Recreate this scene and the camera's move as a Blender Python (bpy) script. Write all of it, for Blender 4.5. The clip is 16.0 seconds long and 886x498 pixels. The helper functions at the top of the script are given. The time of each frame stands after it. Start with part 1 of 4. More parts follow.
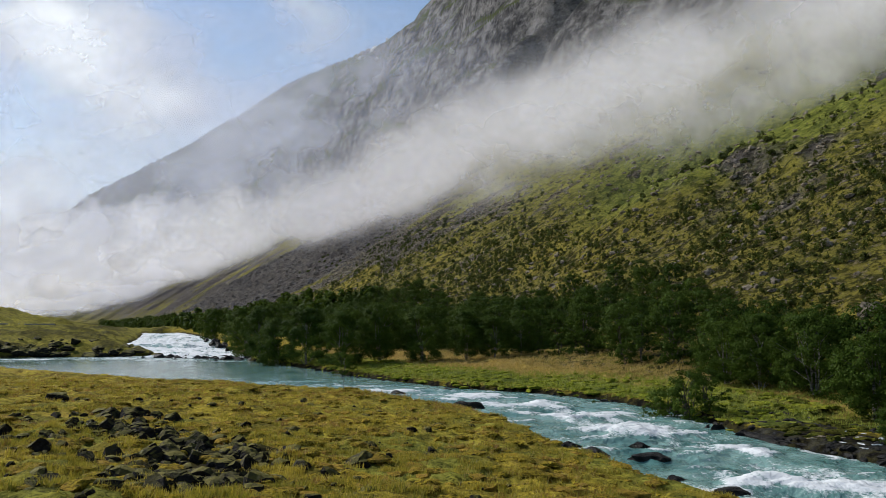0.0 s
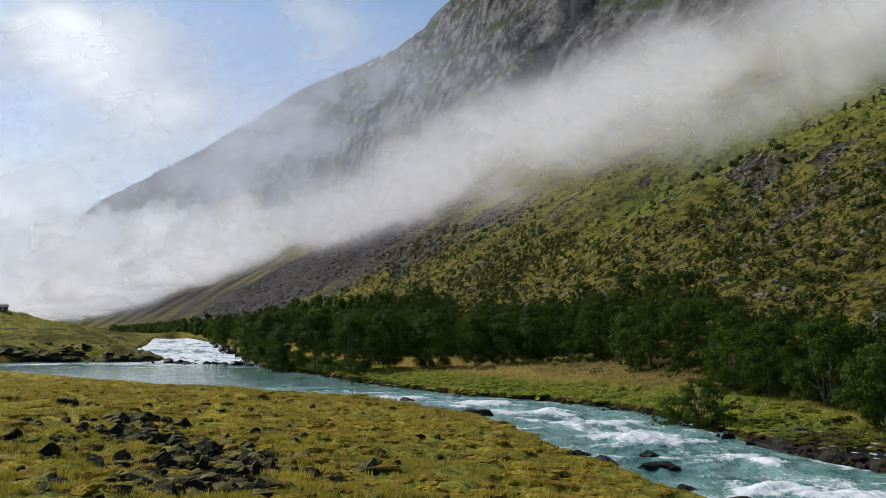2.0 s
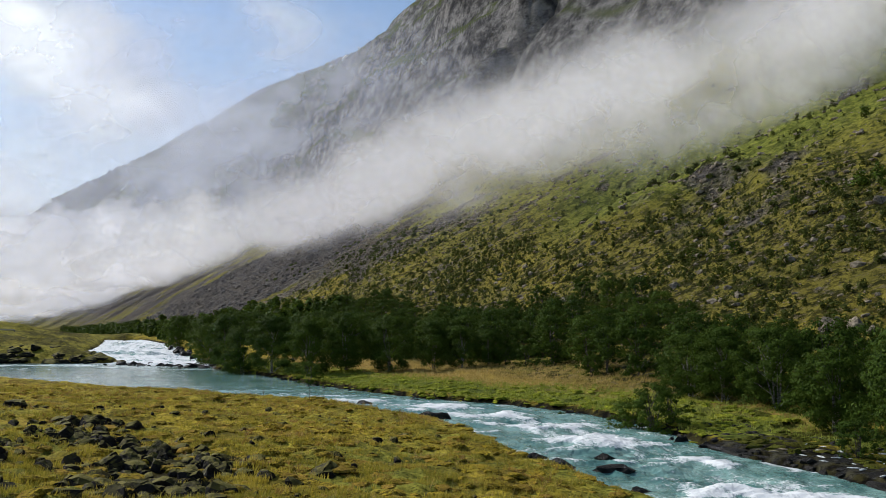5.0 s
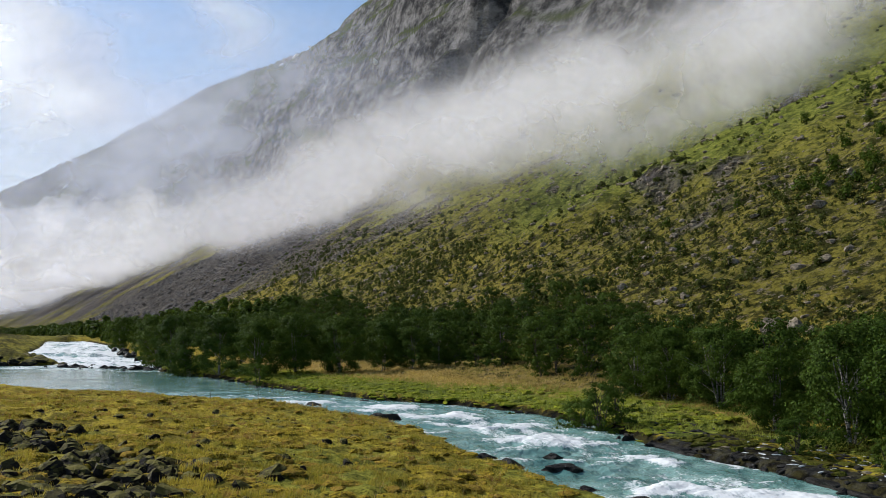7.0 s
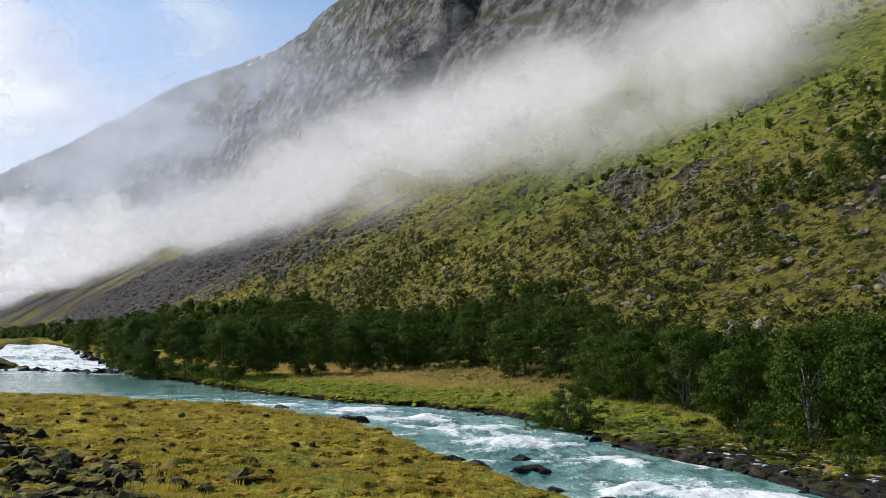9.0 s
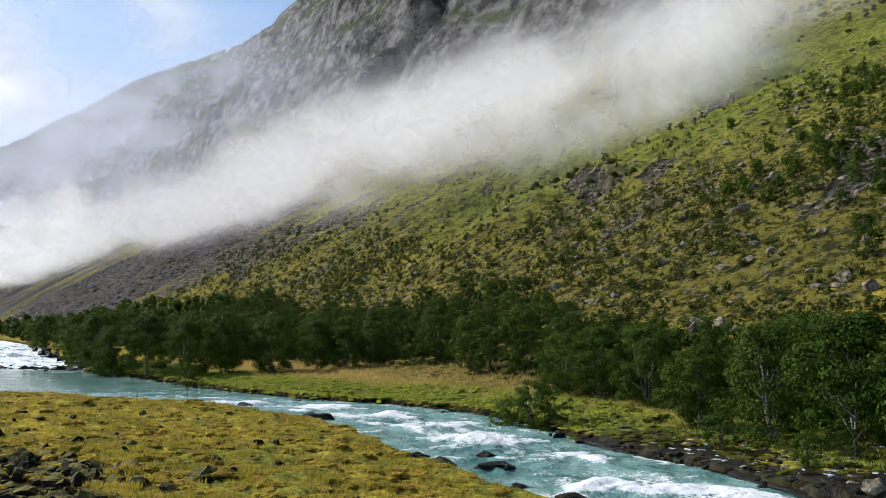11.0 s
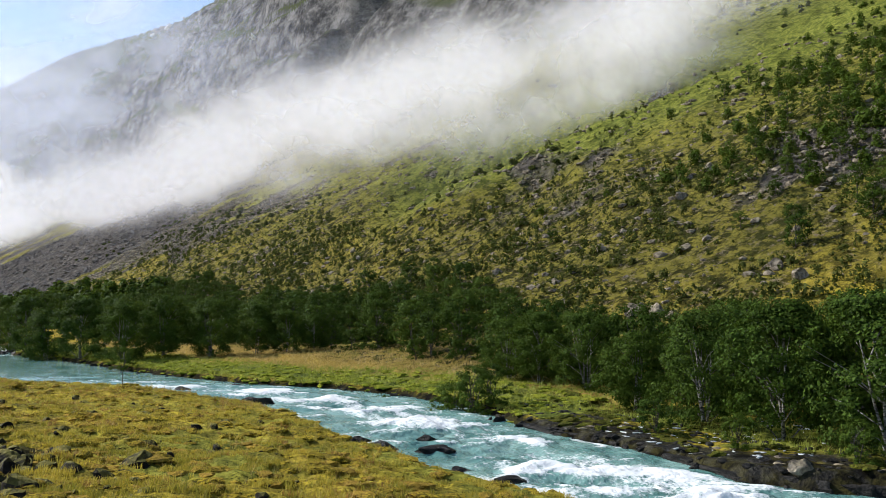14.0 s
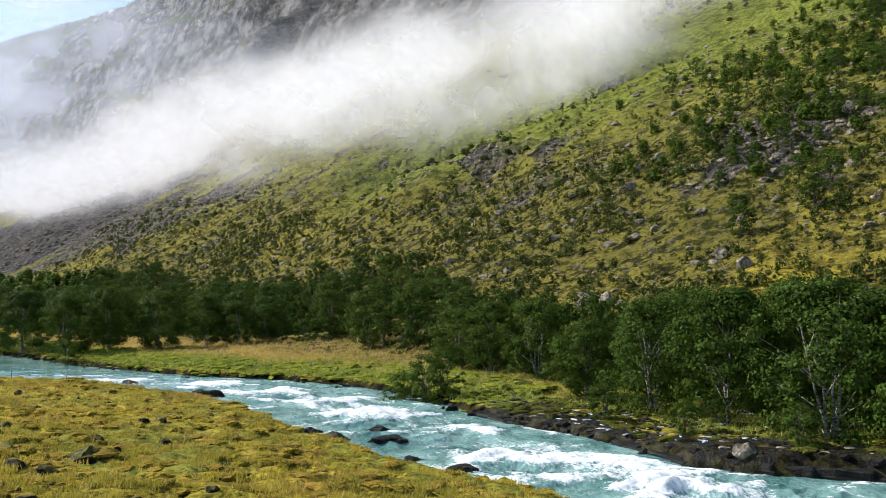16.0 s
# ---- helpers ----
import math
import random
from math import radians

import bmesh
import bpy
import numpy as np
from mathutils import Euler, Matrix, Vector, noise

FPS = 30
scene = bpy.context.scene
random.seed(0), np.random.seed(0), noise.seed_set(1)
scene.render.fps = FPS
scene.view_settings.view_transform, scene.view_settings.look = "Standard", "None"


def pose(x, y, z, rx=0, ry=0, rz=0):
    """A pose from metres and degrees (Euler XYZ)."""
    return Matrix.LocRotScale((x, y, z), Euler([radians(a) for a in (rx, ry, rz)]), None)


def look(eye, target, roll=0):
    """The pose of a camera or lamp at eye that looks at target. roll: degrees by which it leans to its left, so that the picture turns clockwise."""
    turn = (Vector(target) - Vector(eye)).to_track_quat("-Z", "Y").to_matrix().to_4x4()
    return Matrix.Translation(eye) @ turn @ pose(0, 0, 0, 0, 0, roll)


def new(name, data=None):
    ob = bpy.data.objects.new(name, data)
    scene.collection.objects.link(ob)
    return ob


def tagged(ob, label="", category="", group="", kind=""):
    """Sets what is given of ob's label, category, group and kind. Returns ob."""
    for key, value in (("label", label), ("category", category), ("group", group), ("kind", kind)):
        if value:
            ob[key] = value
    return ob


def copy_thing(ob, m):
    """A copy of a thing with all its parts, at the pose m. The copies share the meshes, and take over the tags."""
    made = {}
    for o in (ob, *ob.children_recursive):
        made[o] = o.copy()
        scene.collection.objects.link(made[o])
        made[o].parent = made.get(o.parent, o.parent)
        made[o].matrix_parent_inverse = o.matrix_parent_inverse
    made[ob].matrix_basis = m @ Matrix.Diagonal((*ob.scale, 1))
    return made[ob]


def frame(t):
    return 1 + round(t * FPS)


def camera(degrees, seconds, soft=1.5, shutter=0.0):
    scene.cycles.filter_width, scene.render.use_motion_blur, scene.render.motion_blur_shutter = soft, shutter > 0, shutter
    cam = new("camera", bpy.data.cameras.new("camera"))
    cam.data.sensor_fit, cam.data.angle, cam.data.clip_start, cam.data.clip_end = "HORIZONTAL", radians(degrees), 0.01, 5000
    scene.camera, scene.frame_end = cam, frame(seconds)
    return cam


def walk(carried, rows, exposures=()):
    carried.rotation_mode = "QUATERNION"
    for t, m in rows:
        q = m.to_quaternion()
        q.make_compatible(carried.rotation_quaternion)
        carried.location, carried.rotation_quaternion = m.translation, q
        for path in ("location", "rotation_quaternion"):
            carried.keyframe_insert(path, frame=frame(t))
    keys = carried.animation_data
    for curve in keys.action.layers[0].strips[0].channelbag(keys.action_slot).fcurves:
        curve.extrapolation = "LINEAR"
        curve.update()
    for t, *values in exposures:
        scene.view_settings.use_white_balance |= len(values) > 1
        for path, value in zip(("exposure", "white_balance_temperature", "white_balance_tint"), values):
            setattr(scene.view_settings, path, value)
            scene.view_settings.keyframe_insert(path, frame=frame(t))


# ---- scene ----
# ---- camera ----
cam = camera(56.87, 16.0, soft=0.7)
EYE_Z = 6.6
TURNS = [
    (0, 95.170, 0.299, 0.027), (0.5, 95.354, 0.194, 0.183), (1, 95.502, 0.100, 0.340), (1.5, 95.606, 0.080, 0.508),
    (2, 95.656, 0.000, 0.668), (2.5, 95.691, -0.136, 0.780), (3, 95.719, -0.300, 0.790), (3.5, 95.756, -0.340, 0.318),
    (4, 95.816, -0.300, -0.333), (6.5, 95.937, -0.330, -5.099), (7, 95.956, -0.240, -5.670), (7.5, 95.986, -0.230, -6.260),
    (8, 96.029, -0.190, -6.960), (8.5, 96.063, -0.165, -7.478), (9, 96.100, -0.140, -7.840), (11.5, 95.787, -0.235, -10.936),
    (12, 95.639, -0.270, -11.581), (12.5, 95.475, -0.300, -12.220), (13, 95.340, -0.385, -12.893), (13.5, 95.137, -0.470, -13.549),
    (14, 94.853, -0.500, -14.280), (14.5, 94.665, -0.340, -15.010), (15, 94.501, -0.171, -15.878), (15.5, 94.372, -0.040, -16.646),
    (16, 94.173, -0.066, -17.611)]
walk(cam, [(t, pose(0, 0, EYE_Z, rx, ry, rz)) for t, rx, ry, rz in TURNS],
     [(0, -0.27), (4, -0.21), (7, -0.07), (9, 0.05), (12.5, 0.28), (14.5, 0.42), (16, 0.55)])

# ---- light ----
SUN_AZ, SUN_EL = -58.0, 38.0          # degrees clockwise from +y, above the horizon
world = bpy.data.worlds.new("sky")
scene.world = world
world.use_nodes = True
wn = world.node_tree.nodes
sky = wn.new("ShaderNodeTexSky")
sky.sky_type = "NISHITA"
sky.sun_disc = False
sky.sun_elevation, sky.sun_rotation = radians(SUN_EL), radians(SUN_AZ)
sky.air_density, sky.dust_density, sky.ozone_density = 1.0, 0.5, 1.6
wn["Background"].inputs[1].default_value = 0.15
world.node_tree.links.new(sky.outputs[0], wn["Background"].inputs[0])
SUN_WAY = Vector((math.sin(radians(SUN_AZ)) * math.cos(radians(SUN_EL)), math.cos(radians(SUN_AZ)) * math.cos(radians(SUN_EL)), math.sin(radians(SUN_EL))))
sun = new("sun", bpy.data.lights.new("sun", "SUN"))
sun.data.energy, sun.data.angle, sun.data.color = 4.6, radians(0.6), (1.0, 0.95, 0.895)
sun.matrix_world = look(SUN_WAY * 100, (0, 0, 0))
scene.cycles.transparent_max_bounces = 64

# ---- numeric helpers ----
def hash2(ix, iy, seed):
    n = (ix * 374761393 + iy * 668265263 + seed * 974634777) & 0xFFFFFFFF
    n = ((n ^ (n >> 13)) * 1274126177) & 0xFFFFFFFF
    return ((n ^ (n >> 16)) & 0xFFFFFF) / 16777215.0


def vnoise(x, y, seed=0):
    """Smooth value noise, -1 to 1."""
    fx, fy = np.floor(x), np.floor(y)
    ix, iy = fx.astype(np.int64), fy.astype(np.int64)
    a, b = x - fx, y - fy
    a, b = a * a * a * (a * (a * 6 - 15) + 10), b * b * b * (b * (b * 6 - 15) + 10)
    lo = hash2(ix, iy, seed) * (1 - a) + hash2(ix + 1, iy, seed) * a
    hi = hash2(ix, iy + 1, seed) * (1 - a) + hash2(ix + 1, iy + 1, seed) * a
    return (lo * (1 - b) + hi * b) * 2 - 1


def fbm(x, y, octaves=4, seed=0, gain=0.5):
    total, amp, norm = 0.0, 1.0, 0.0
    for i in range(octaves):
        total = total + amp * vnoise(x * 2.03 ** i + 17.3 * i, y * 2.03 ** i - 9.1 * i, seed + i)
        norm += amp
        amp *= gain
    return total / norm


def ridged(x, y, octaves=4, seed=0):
    total, amp, norm = 0.0, 1.0, 0.0
    for i in range(octaves):
        total = total + amp * (1 - np.abs(vnoise(x * 2.1 ** i + 5.7 * i, y * 2.1 ** i + 3.1 * i, seed + i)))
        norm += amp
        amp *= 0.5
    return total / norm


def smooth(a, b, x):
    t = np.clip((x - a) / (b - a), 0, 1)
    return t * t * (3 - 2 * t)


def mesh_of(name, verts, faces, shade=True):
    """A mesh from arrays of vertices and of equal-sided faces."""
    verts, faces = np.asarray(verts, np.float32), np.asarray(faces, np.int32)
    me = bpy.data.meshes.new(name)
    n, k = faces.shape
    me.vertices.add(len(verts))
    me.vertices.foreach_set("co", verts.ravel())
    me.loops.add(n * k)
    me.loops.foreach_set("vertex_index", faces.ravel())
    me.polygons.add(n)
    me.polygons.foreach_set("loop_start", np.arange(0, n * k, k, dtype=np.int32))
    me.update(calc_edges=True)
    me.polygons.foreach_set("use_smooth", np.full(n, shade))
    return me


def attribute(me, name, values):
    at = me.attributes.new(name, "FLOAT", "POINT")
    at.data.foreach_set("value", np.asarray(values, np.float32))


def part(name, me, material, parent=None, label=""):
    if isinstance(me, bmesh.types.BMesh):
        bm, me = me, bpy.data.meshes.new(name)
        bm.to_mesh(me)
        bm.free()
    ob = new(name, me)
    if material and not me.materials:
        me.materials.append(material)
    ob.parent = parent
    if label:
        tagged(ob, label)
    return ob


# ---- materials ----
class Nodes:
    """A node material under construction."""

    def __init__(self, name):
        self.material = bpy.data.materials.new(name)
        self.material.use_nodes = True
        self.tree = self.material.node_tree
        self.tree.nodes.clear()
        self.out = self.tree.nodes.new("ShaderNodeOutputMaterial")

    def node(self, kind, **ins):
        n = self.tree.nodes.new("ShaderNode" + kind)
        for key, value in ins.items():
            self.put(n, key.replace("_", " "), value)
        return n

    def put(self, n, key, value):
        sock = n.inputs[int(key[1:])] if key[0] == "i" and key[1:].isdigit() else n.inputs[key]
        if isinstance(value, bpy.types.NodeSocket):
            self.tree.links.new(value, sock)
        elif isinstance(value, (tuple, list)) and len(value) == 3 and sock.type == "RGBA":
            sock.default_value = (*value, 1)
        else:
            sock.default_value = value

    def noise(self, scale, vec=None, detail=4.0, rough=0.55, w=None):
        n = self.node("TexNoise", Scale=scale, Detail=detail, Roughness=rough)
        if vec is not None:
            self.put(n, "Vector", vec)
        return n.outputs["Fac"]

    def ramp(self, fac, lo, hi):
        n = self.node("MapRange", Value=fac)
        n.interpolation_type = "SMOOTHSTEP"
        n.inputs["From Min"].default_value, n.inputs["From Max"].default_value = lo, hi
        return n.outputs[0]

    def mix(self, fac, a, b):
        n = self.node("Mix")
        n.data_type = "RGBA"
        for i, v in ((0, fac), (6, a), (7, b)):
            self.put(n, "i%d" % i, v)
        return n.outputs[2]

    def math(self, op, a, b=0.0):
        n = self.node("Math", i0=a, i1=b)
        n.operation = op
        return n.outputs[0]

    def attr(self, name):
        n = self.node("Attribute")
        n.attribute_name = name
        return n.outputs["Fac"]

    def position(self):
        return self.node("NewGeometry").outputs["Position"]

    def bump(self, height, strength, distance):
        return self.node("Bump", Strength=strength, Distance=distance, Height=height).outputs[0]

    def finish(self, shader):
        self.tree.links.new(shader, self.out.inputs[0])
        return self.material


def ground_material():
    g = Nodes("mountain_ground")
    pos = g.position()
    fine, mid, big = g.noise(6.0, pos, 6, 0.65), g.noise(1.4, pos, 6, 0.6), g.noise(0.09, pos, 5)
    patch = g.noise(0.42, pos, 7, 0.68)
    grass = g.mix(g.ramp(mid, 0.34, 0.60), (0.20, 0.152, 0.016), (0.46, 0.36, 0.036))
    grass = g.mix(g.math("MULTIPLY", g.ramp(fine, 0.50, 0.68), 0.8), grass, (0.42, 0.32, 0.065))
    # Shade in the gaps between tufts put into the colour where the noise dips.
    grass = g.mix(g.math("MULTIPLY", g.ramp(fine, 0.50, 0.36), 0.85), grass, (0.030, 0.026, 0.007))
    grass = g.mix(g.math("MULTIPLY", g.ramp(big, 0.50, 0.70), 0.45), grass, (0.36, 0.25, 0.06))
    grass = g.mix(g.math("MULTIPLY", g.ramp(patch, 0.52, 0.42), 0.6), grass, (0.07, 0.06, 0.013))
    lush = g.mix(g.ramp(mid, 0.35, 0.62), (0.085, 0.112, 0.018), (0.24, 0.26, 0.045))
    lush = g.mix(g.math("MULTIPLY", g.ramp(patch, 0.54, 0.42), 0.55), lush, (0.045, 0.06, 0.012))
    # The same shaded gaps, in the lush grass colour.
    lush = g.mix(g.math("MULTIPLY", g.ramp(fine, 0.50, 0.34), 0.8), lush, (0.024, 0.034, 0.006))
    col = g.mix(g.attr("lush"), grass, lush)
    dry = g.mix(g.ramp(fine, 0.3, 0.7), (0.22, 0.145, 0.03), (0.40, 0.29, 0.08))
    col = g.mix(g.attr("dry"), col, dry)
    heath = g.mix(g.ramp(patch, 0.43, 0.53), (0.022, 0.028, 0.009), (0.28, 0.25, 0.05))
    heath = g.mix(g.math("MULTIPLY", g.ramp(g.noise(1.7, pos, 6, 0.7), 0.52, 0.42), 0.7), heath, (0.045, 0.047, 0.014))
    heath = g.mix(g.ramp(g.noise(0.8, pos, 7, 0.8), 0.54, 0.62), heath, (0.27, 0.22, 0.15))
    heath = g.mix(g.math("MULTIPLY", g.ramp(big, 0.45, 0.62), 0.3), heath, (0.07, 0.085, 0.018))
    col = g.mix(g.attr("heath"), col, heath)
    stone = g.mix(g.ramp(g.noise(0.30, pos, 10, 0.85), 0.40, 0.60), (0.035, 0.032, 0.031), (0.235, 0.21, 0.185))
    col = g.mix(g.attr("scree"), col, stone)
    crag = g.mix(g.ramp(g.noise(0.05, pos, 10, 0.78), 0.38, 0.62), (0.04, 0.041, 0.044), (0.36, 0.35, 0.34))
    up = g.node("SeparateXYZ", Vector=g.node("NewGeometry").outputs["Normal"]).outputs[2]
    alpine = g.math("MULTIPLY", g.ramp(up, 0.40, 0.62), g.ramp(g.noise(0.013, pos, 9, 0.72), 0.43, 0.56))
    strata = g.noise(0.03, g.node("Mapping", Vector=pos, Scale=(0.8, 0.8, 2.0)).outputs[0], 10, 0.78)
    crag = g.mix(g.math("MULTIPLY", g.ramp(strata, 0.52, 0.42), 0.6), crag, (0.022, 0.023, 0.026))
    crag = g.mix(alpine, crag, g.mix(g.noise(0.15, pos, 6, 0.7), (0.04, 0.06, 0.018), (0.14, 0.165, 0.05)))
    col = g.mix(g.attr("cliff"), col, crag)
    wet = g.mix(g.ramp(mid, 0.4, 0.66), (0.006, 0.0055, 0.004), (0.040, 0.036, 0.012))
    # shore also carries shade put into the colour between the meadow rocks
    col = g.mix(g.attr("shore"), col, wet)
    puddle = g.math("MULTIPLY", g.attr("wet"), g.ramp(patch, 0.46, 0.54))
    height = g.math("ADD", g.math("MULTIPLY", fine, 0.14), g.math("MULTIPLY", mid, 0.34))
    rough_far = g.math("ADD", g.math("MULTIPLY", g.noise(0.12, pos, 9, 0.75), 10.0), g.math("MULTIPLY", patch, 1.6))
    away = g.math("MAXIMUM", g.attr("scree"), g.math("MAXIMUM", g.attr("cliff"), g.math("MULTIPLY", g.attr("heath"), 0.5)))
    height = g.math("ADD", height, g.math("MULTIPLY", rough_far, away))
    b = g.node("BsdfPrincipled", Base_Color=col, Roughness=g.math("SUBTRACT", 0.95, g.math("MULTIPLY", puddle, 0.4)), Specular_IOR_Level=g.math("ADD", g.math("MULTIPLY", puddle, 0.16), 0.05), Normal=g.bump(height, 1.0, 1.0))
    return g.finish(b.outputs[0])


def rock_material(name, dark, light, moss, rough=0.8):
    g = Nodes(name)
    pos = g.position()
    n1, n2 = g.noise(2.2, pos, 8, 0.65), g.noise(14, pos, 5)
    col = g.mix(g.ramp(n1, 0.35, 0.68), dark, light)
    col = g.mix(g.math("MULTIPLY", g.ramp(n2, 0.62, 0.74), 0.2), col, tuple(min(0.4, 2.6 * c) for c in light))
    up = g.node("SeparateXYZ", Vector=g.node("NewGeometry").outputs["Normal"]).outputs[2]
    cover = g.math("MULTIPLY", g.ramp(up, 0.45, 0.9), g.ramp(n1, 0.5 - 0.3 * moss, 0.75 - 0.3 * moss))
    col = g.mix(g.math("MULTIPLY", cover, min(1.0, moss * 1.4)), col, (0.17, 0.15, 0.028))
    h = g.math("ADD", n1, g.math("MULTIPLY", n2, 0.25))
    b = g.node("BsdfPrincipled", Base_Color=col, Roughness=rough, Normal=g.bump(h, 0.9, 0.2))
    b.inputs["Specular IOR Level"].default_value = 0.14
    return g.finish(b.outputs[0])


def leaf_material(name, dark, light, through_amount=0.24):
    g = Nodes(name)
    rnd = g.node("NewGeometry").outputs["Random Per Island"]
    own = g.node("ObjectInfo").outputs["Random"]
    col = g.mix(rnd, dark, light)
    col = g.mix(g.math("MULTIPLY", own, 0.5), col, tuple(c * k for c, k in zip(light, (1.15, 1.0, 0.8))))
    d = g.node("BsdfPrincipled", Base_Color=col, Roughness=0.55)
    d.inputs["Specular IOR Level"].default_value = 0.03
    t = g.node("BsdfTranslucent", Color=g.mix(0.4, col, (0.14, 0.20, 0.02)))
    m = g.node("MixShader", i0=through_amount, i1=d.outputs[0], i2=t.outputs[0])
    return g.finish(m.outputs[0])


def bark_material(name, dark, light):
    g = Nodes(name)
    pos = g.position()
    n = g.noise(3.5, g.node("Mapping", Vector=pos, Scale=(1, 1, 3.0)).outputs[0], 6)
    col = g.mix(g.ramp(n, 0.40, 0.56), dark, light)
    b = g.node("BsdfPrincipled", Base_Color=col, Roughness=0.85, Normal=g.bump(n, 0.6, 0.03))
    return g.finish(b.outputs[0])


def water_material():
    g = Nodes("river_water")
    flow = g.node("UVMap").outputs[0]
    pos = g.position()
    streak = g.node("Mapping", Vector=flow, Scale=(0.5, 1.0, 1.0)).outputs[0]
    n1 = g.noise(0.9, streak, 5, 0.55)
    n2 = g.noise(2.6, pos, 6, 0.62)
    lace = g.noise(7.0, pos, 4, 0.6)
    mixed = g.math("ADD", g.math("MULTIPLY", n1, 0.5), g.math("MULTIPLY", n2, 0.5))
    foam = g.math("ADD", g.attr("foam"), g.math("MULTIPLY", g.math("SUBTRACT", mixed, 0.5), 2.2))
    foam = g.math("ADD", foam, g.math("MULTIPLY", g.math("SUBTRACT", lace, 0.5), 1.1))
    foam = g.ramp(foam, 0.30, 0.80)
    teal = g.mix(g.ramp(g.noise(0.35, pos, 4), 0.35, 0.65), (0.075, 0.185, 0.165), (0.20, 0.345, 0.31))
    col = g.mix(foam, teal, (0.74, 0.77, 0.77))
    rough = g.math("ADD", g.math("MULTIPLY", foam, 0.6), 0.08)
    ripple = g.math("ADD", g.math("MULTIPLY", g.noise(1.5, streak, 5), 0.7), g.math("MULTIPLY", g.noise(4.0, pos, 3), 0.3))
    ripple = g.math("MULTIPLY", ripple, g.math("ADD", g.math("MULTIPLY", g.attr("rapid"), 0.93), 0.06))
    b = g.node("BsdfPrincipled", Base_Color=col, Roughness=rough, IOR=1.33, Normal=g.bump(ripple, 0.8, 0.35))
    return g.finish(b.outputs[0])


def cloud_material(name, scale, lo, hi, peak, squash=(1, 1, 1), wisp=1.5, detail=6.0, tone=(0.53, 0.535, 0.545)):
    """Soft vapour: how much of it covers a point comes from its 'cover' and drifting noise."""
    g = Nodes(name)
    pos = g.node("Mapping", Vector=g.position(), Scale=squash).outputs[0]
    n = g.noise(scale, pos, detail, 0.55)
    cover = g.attr("cover")
    a = g.math("ADD", cover, g.math("MULTIPLY", g.math("SUBTRACT", n, 0.5), g.math("MULTIPLY", g.ramp(cover, 0.0, 0.4), wisp)))
    a = g.math("ADD", g.math("MULTIPLY", g.ramp(a, lo, hi), peak), 0.003)
    # The brighter light of thick, far mist is put into its colour.
    col = g.mix(g.ramp(cover, 0.55, 1.3), tone, tuple(min(0.9, 1.5 * c) for c in tone))
    d = g.node("BsdfDiffuse", Color=col)
    t = g.node("BsdfTranslucent", Color=col)
    body = g.node("AddShader", i0=d.outputs[0], i1=t.outputs[0])
    m = g.node("MixShader", i0=a, i1=g.node("BsdfTransparent").outputs[0], i2=body.outputs[0])
    return g.finish(m.outputs[0])


def plain_material(name, a, b, scale, rough=0.8):
    g = Nodes(name)
    n = g.noise(scale, g.position(), 6)
    s = g.node("BsdfPrincipled", Base_Color=g.mix(g.ramp(n, 0.35, 0.65), a, b), Roughness=rough, Normal=g.bump(n, 0.4, 0.02))
    return g.finish(s.outputs[0])


def blade_material(name, green, straw):
    g = Nodes(name)
    rnd = g.node("NewGeometry").outputs["Random Per Island"]
    big = g.noise(0.25, g.position(), 4)
    k = g.math("ADD", g.math("MULTIPLY", rnd, 0.6), g.math("MULTIPLY", g.ramp(big, 0.35, 0.65), 0.5))
    col = g.mix(k, green, straw)
    d = g.node("BsdfPrincipled", Base_Color=col, Roughness=0.7)
    t = g.node("BsdfTranslucent", Color=col)
    return g.finish(g.node("MixShader", i0=0.35, i1=d.outputs[0], i2=t.outputs[0]).outputs[0])


M_GROUND = ground_material()
M_ROCK = rock_material("field_rock", (0.004, 0.0038, 0.0034), (0.034, 0.030, 0.025), 0.65)
M_WET = rock_material("wet_rock", (0.006, 0.006, 0.006), (0.030, 0.028, 0.024), 0.0, 0.5)
M_PALE = rock_material("pale_boulder", (0.085, 0.072, 0.053), (0.36, 0.305, 0.23), 0.3)
M_LEAF = leaf_material("alder_leaf", (0.006, 0.016, 0.004), (0.055, 0.102, 0.015), 0.18)
M_LEAF2 = leaf_material("birch_leaf", (0.008, 0.020, 0.004), (0.074, 0.126, 0.019), 0.2)
M_BUSH = leaf_material("juniper", (0.018, 0.028, 0.008), (0.085, 0.105, 0.028), 0.22)
M_BARK = bark_material("pale_bark", (0.03, 0.026, 0.022), (0.25, 0.24, 0.22))
M_DARK_BARK = bark_material("dark_bark", (0.018, 0.015, 0.012), (0.085, 0.075, 0.062))
M_WATER = water_material()
M_BLADE = blade_material("meadow_blade", (0.17, 0.178, 0.016), (0.57, 0.455, 0.064))
M_STRAW = blade_material("straw_blade", (0.34, 0.26, 0.06), (0.56, 0.41, 0.14))
M_MIST = cloud_material("mist", 0.019, 0.06, 1.0, 0.72, (1, 1, 1.2), 2.6, tone=(0.45, 0.445, 0.46))
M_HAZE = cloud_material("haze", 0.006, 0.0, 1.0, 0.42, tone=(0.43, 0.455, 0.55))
M_CLOUD = cloud_material("cloud", 0.0014, 0.08, 0.95, 0.95, wisp=0.7, detail=2.0, tone=(0.56, 0.57, 0.58))
M_SNOW = plain_material("old_snow", (0.70, 0.73, 0.76), (0.85, 0.86, 0.87), 0.4)

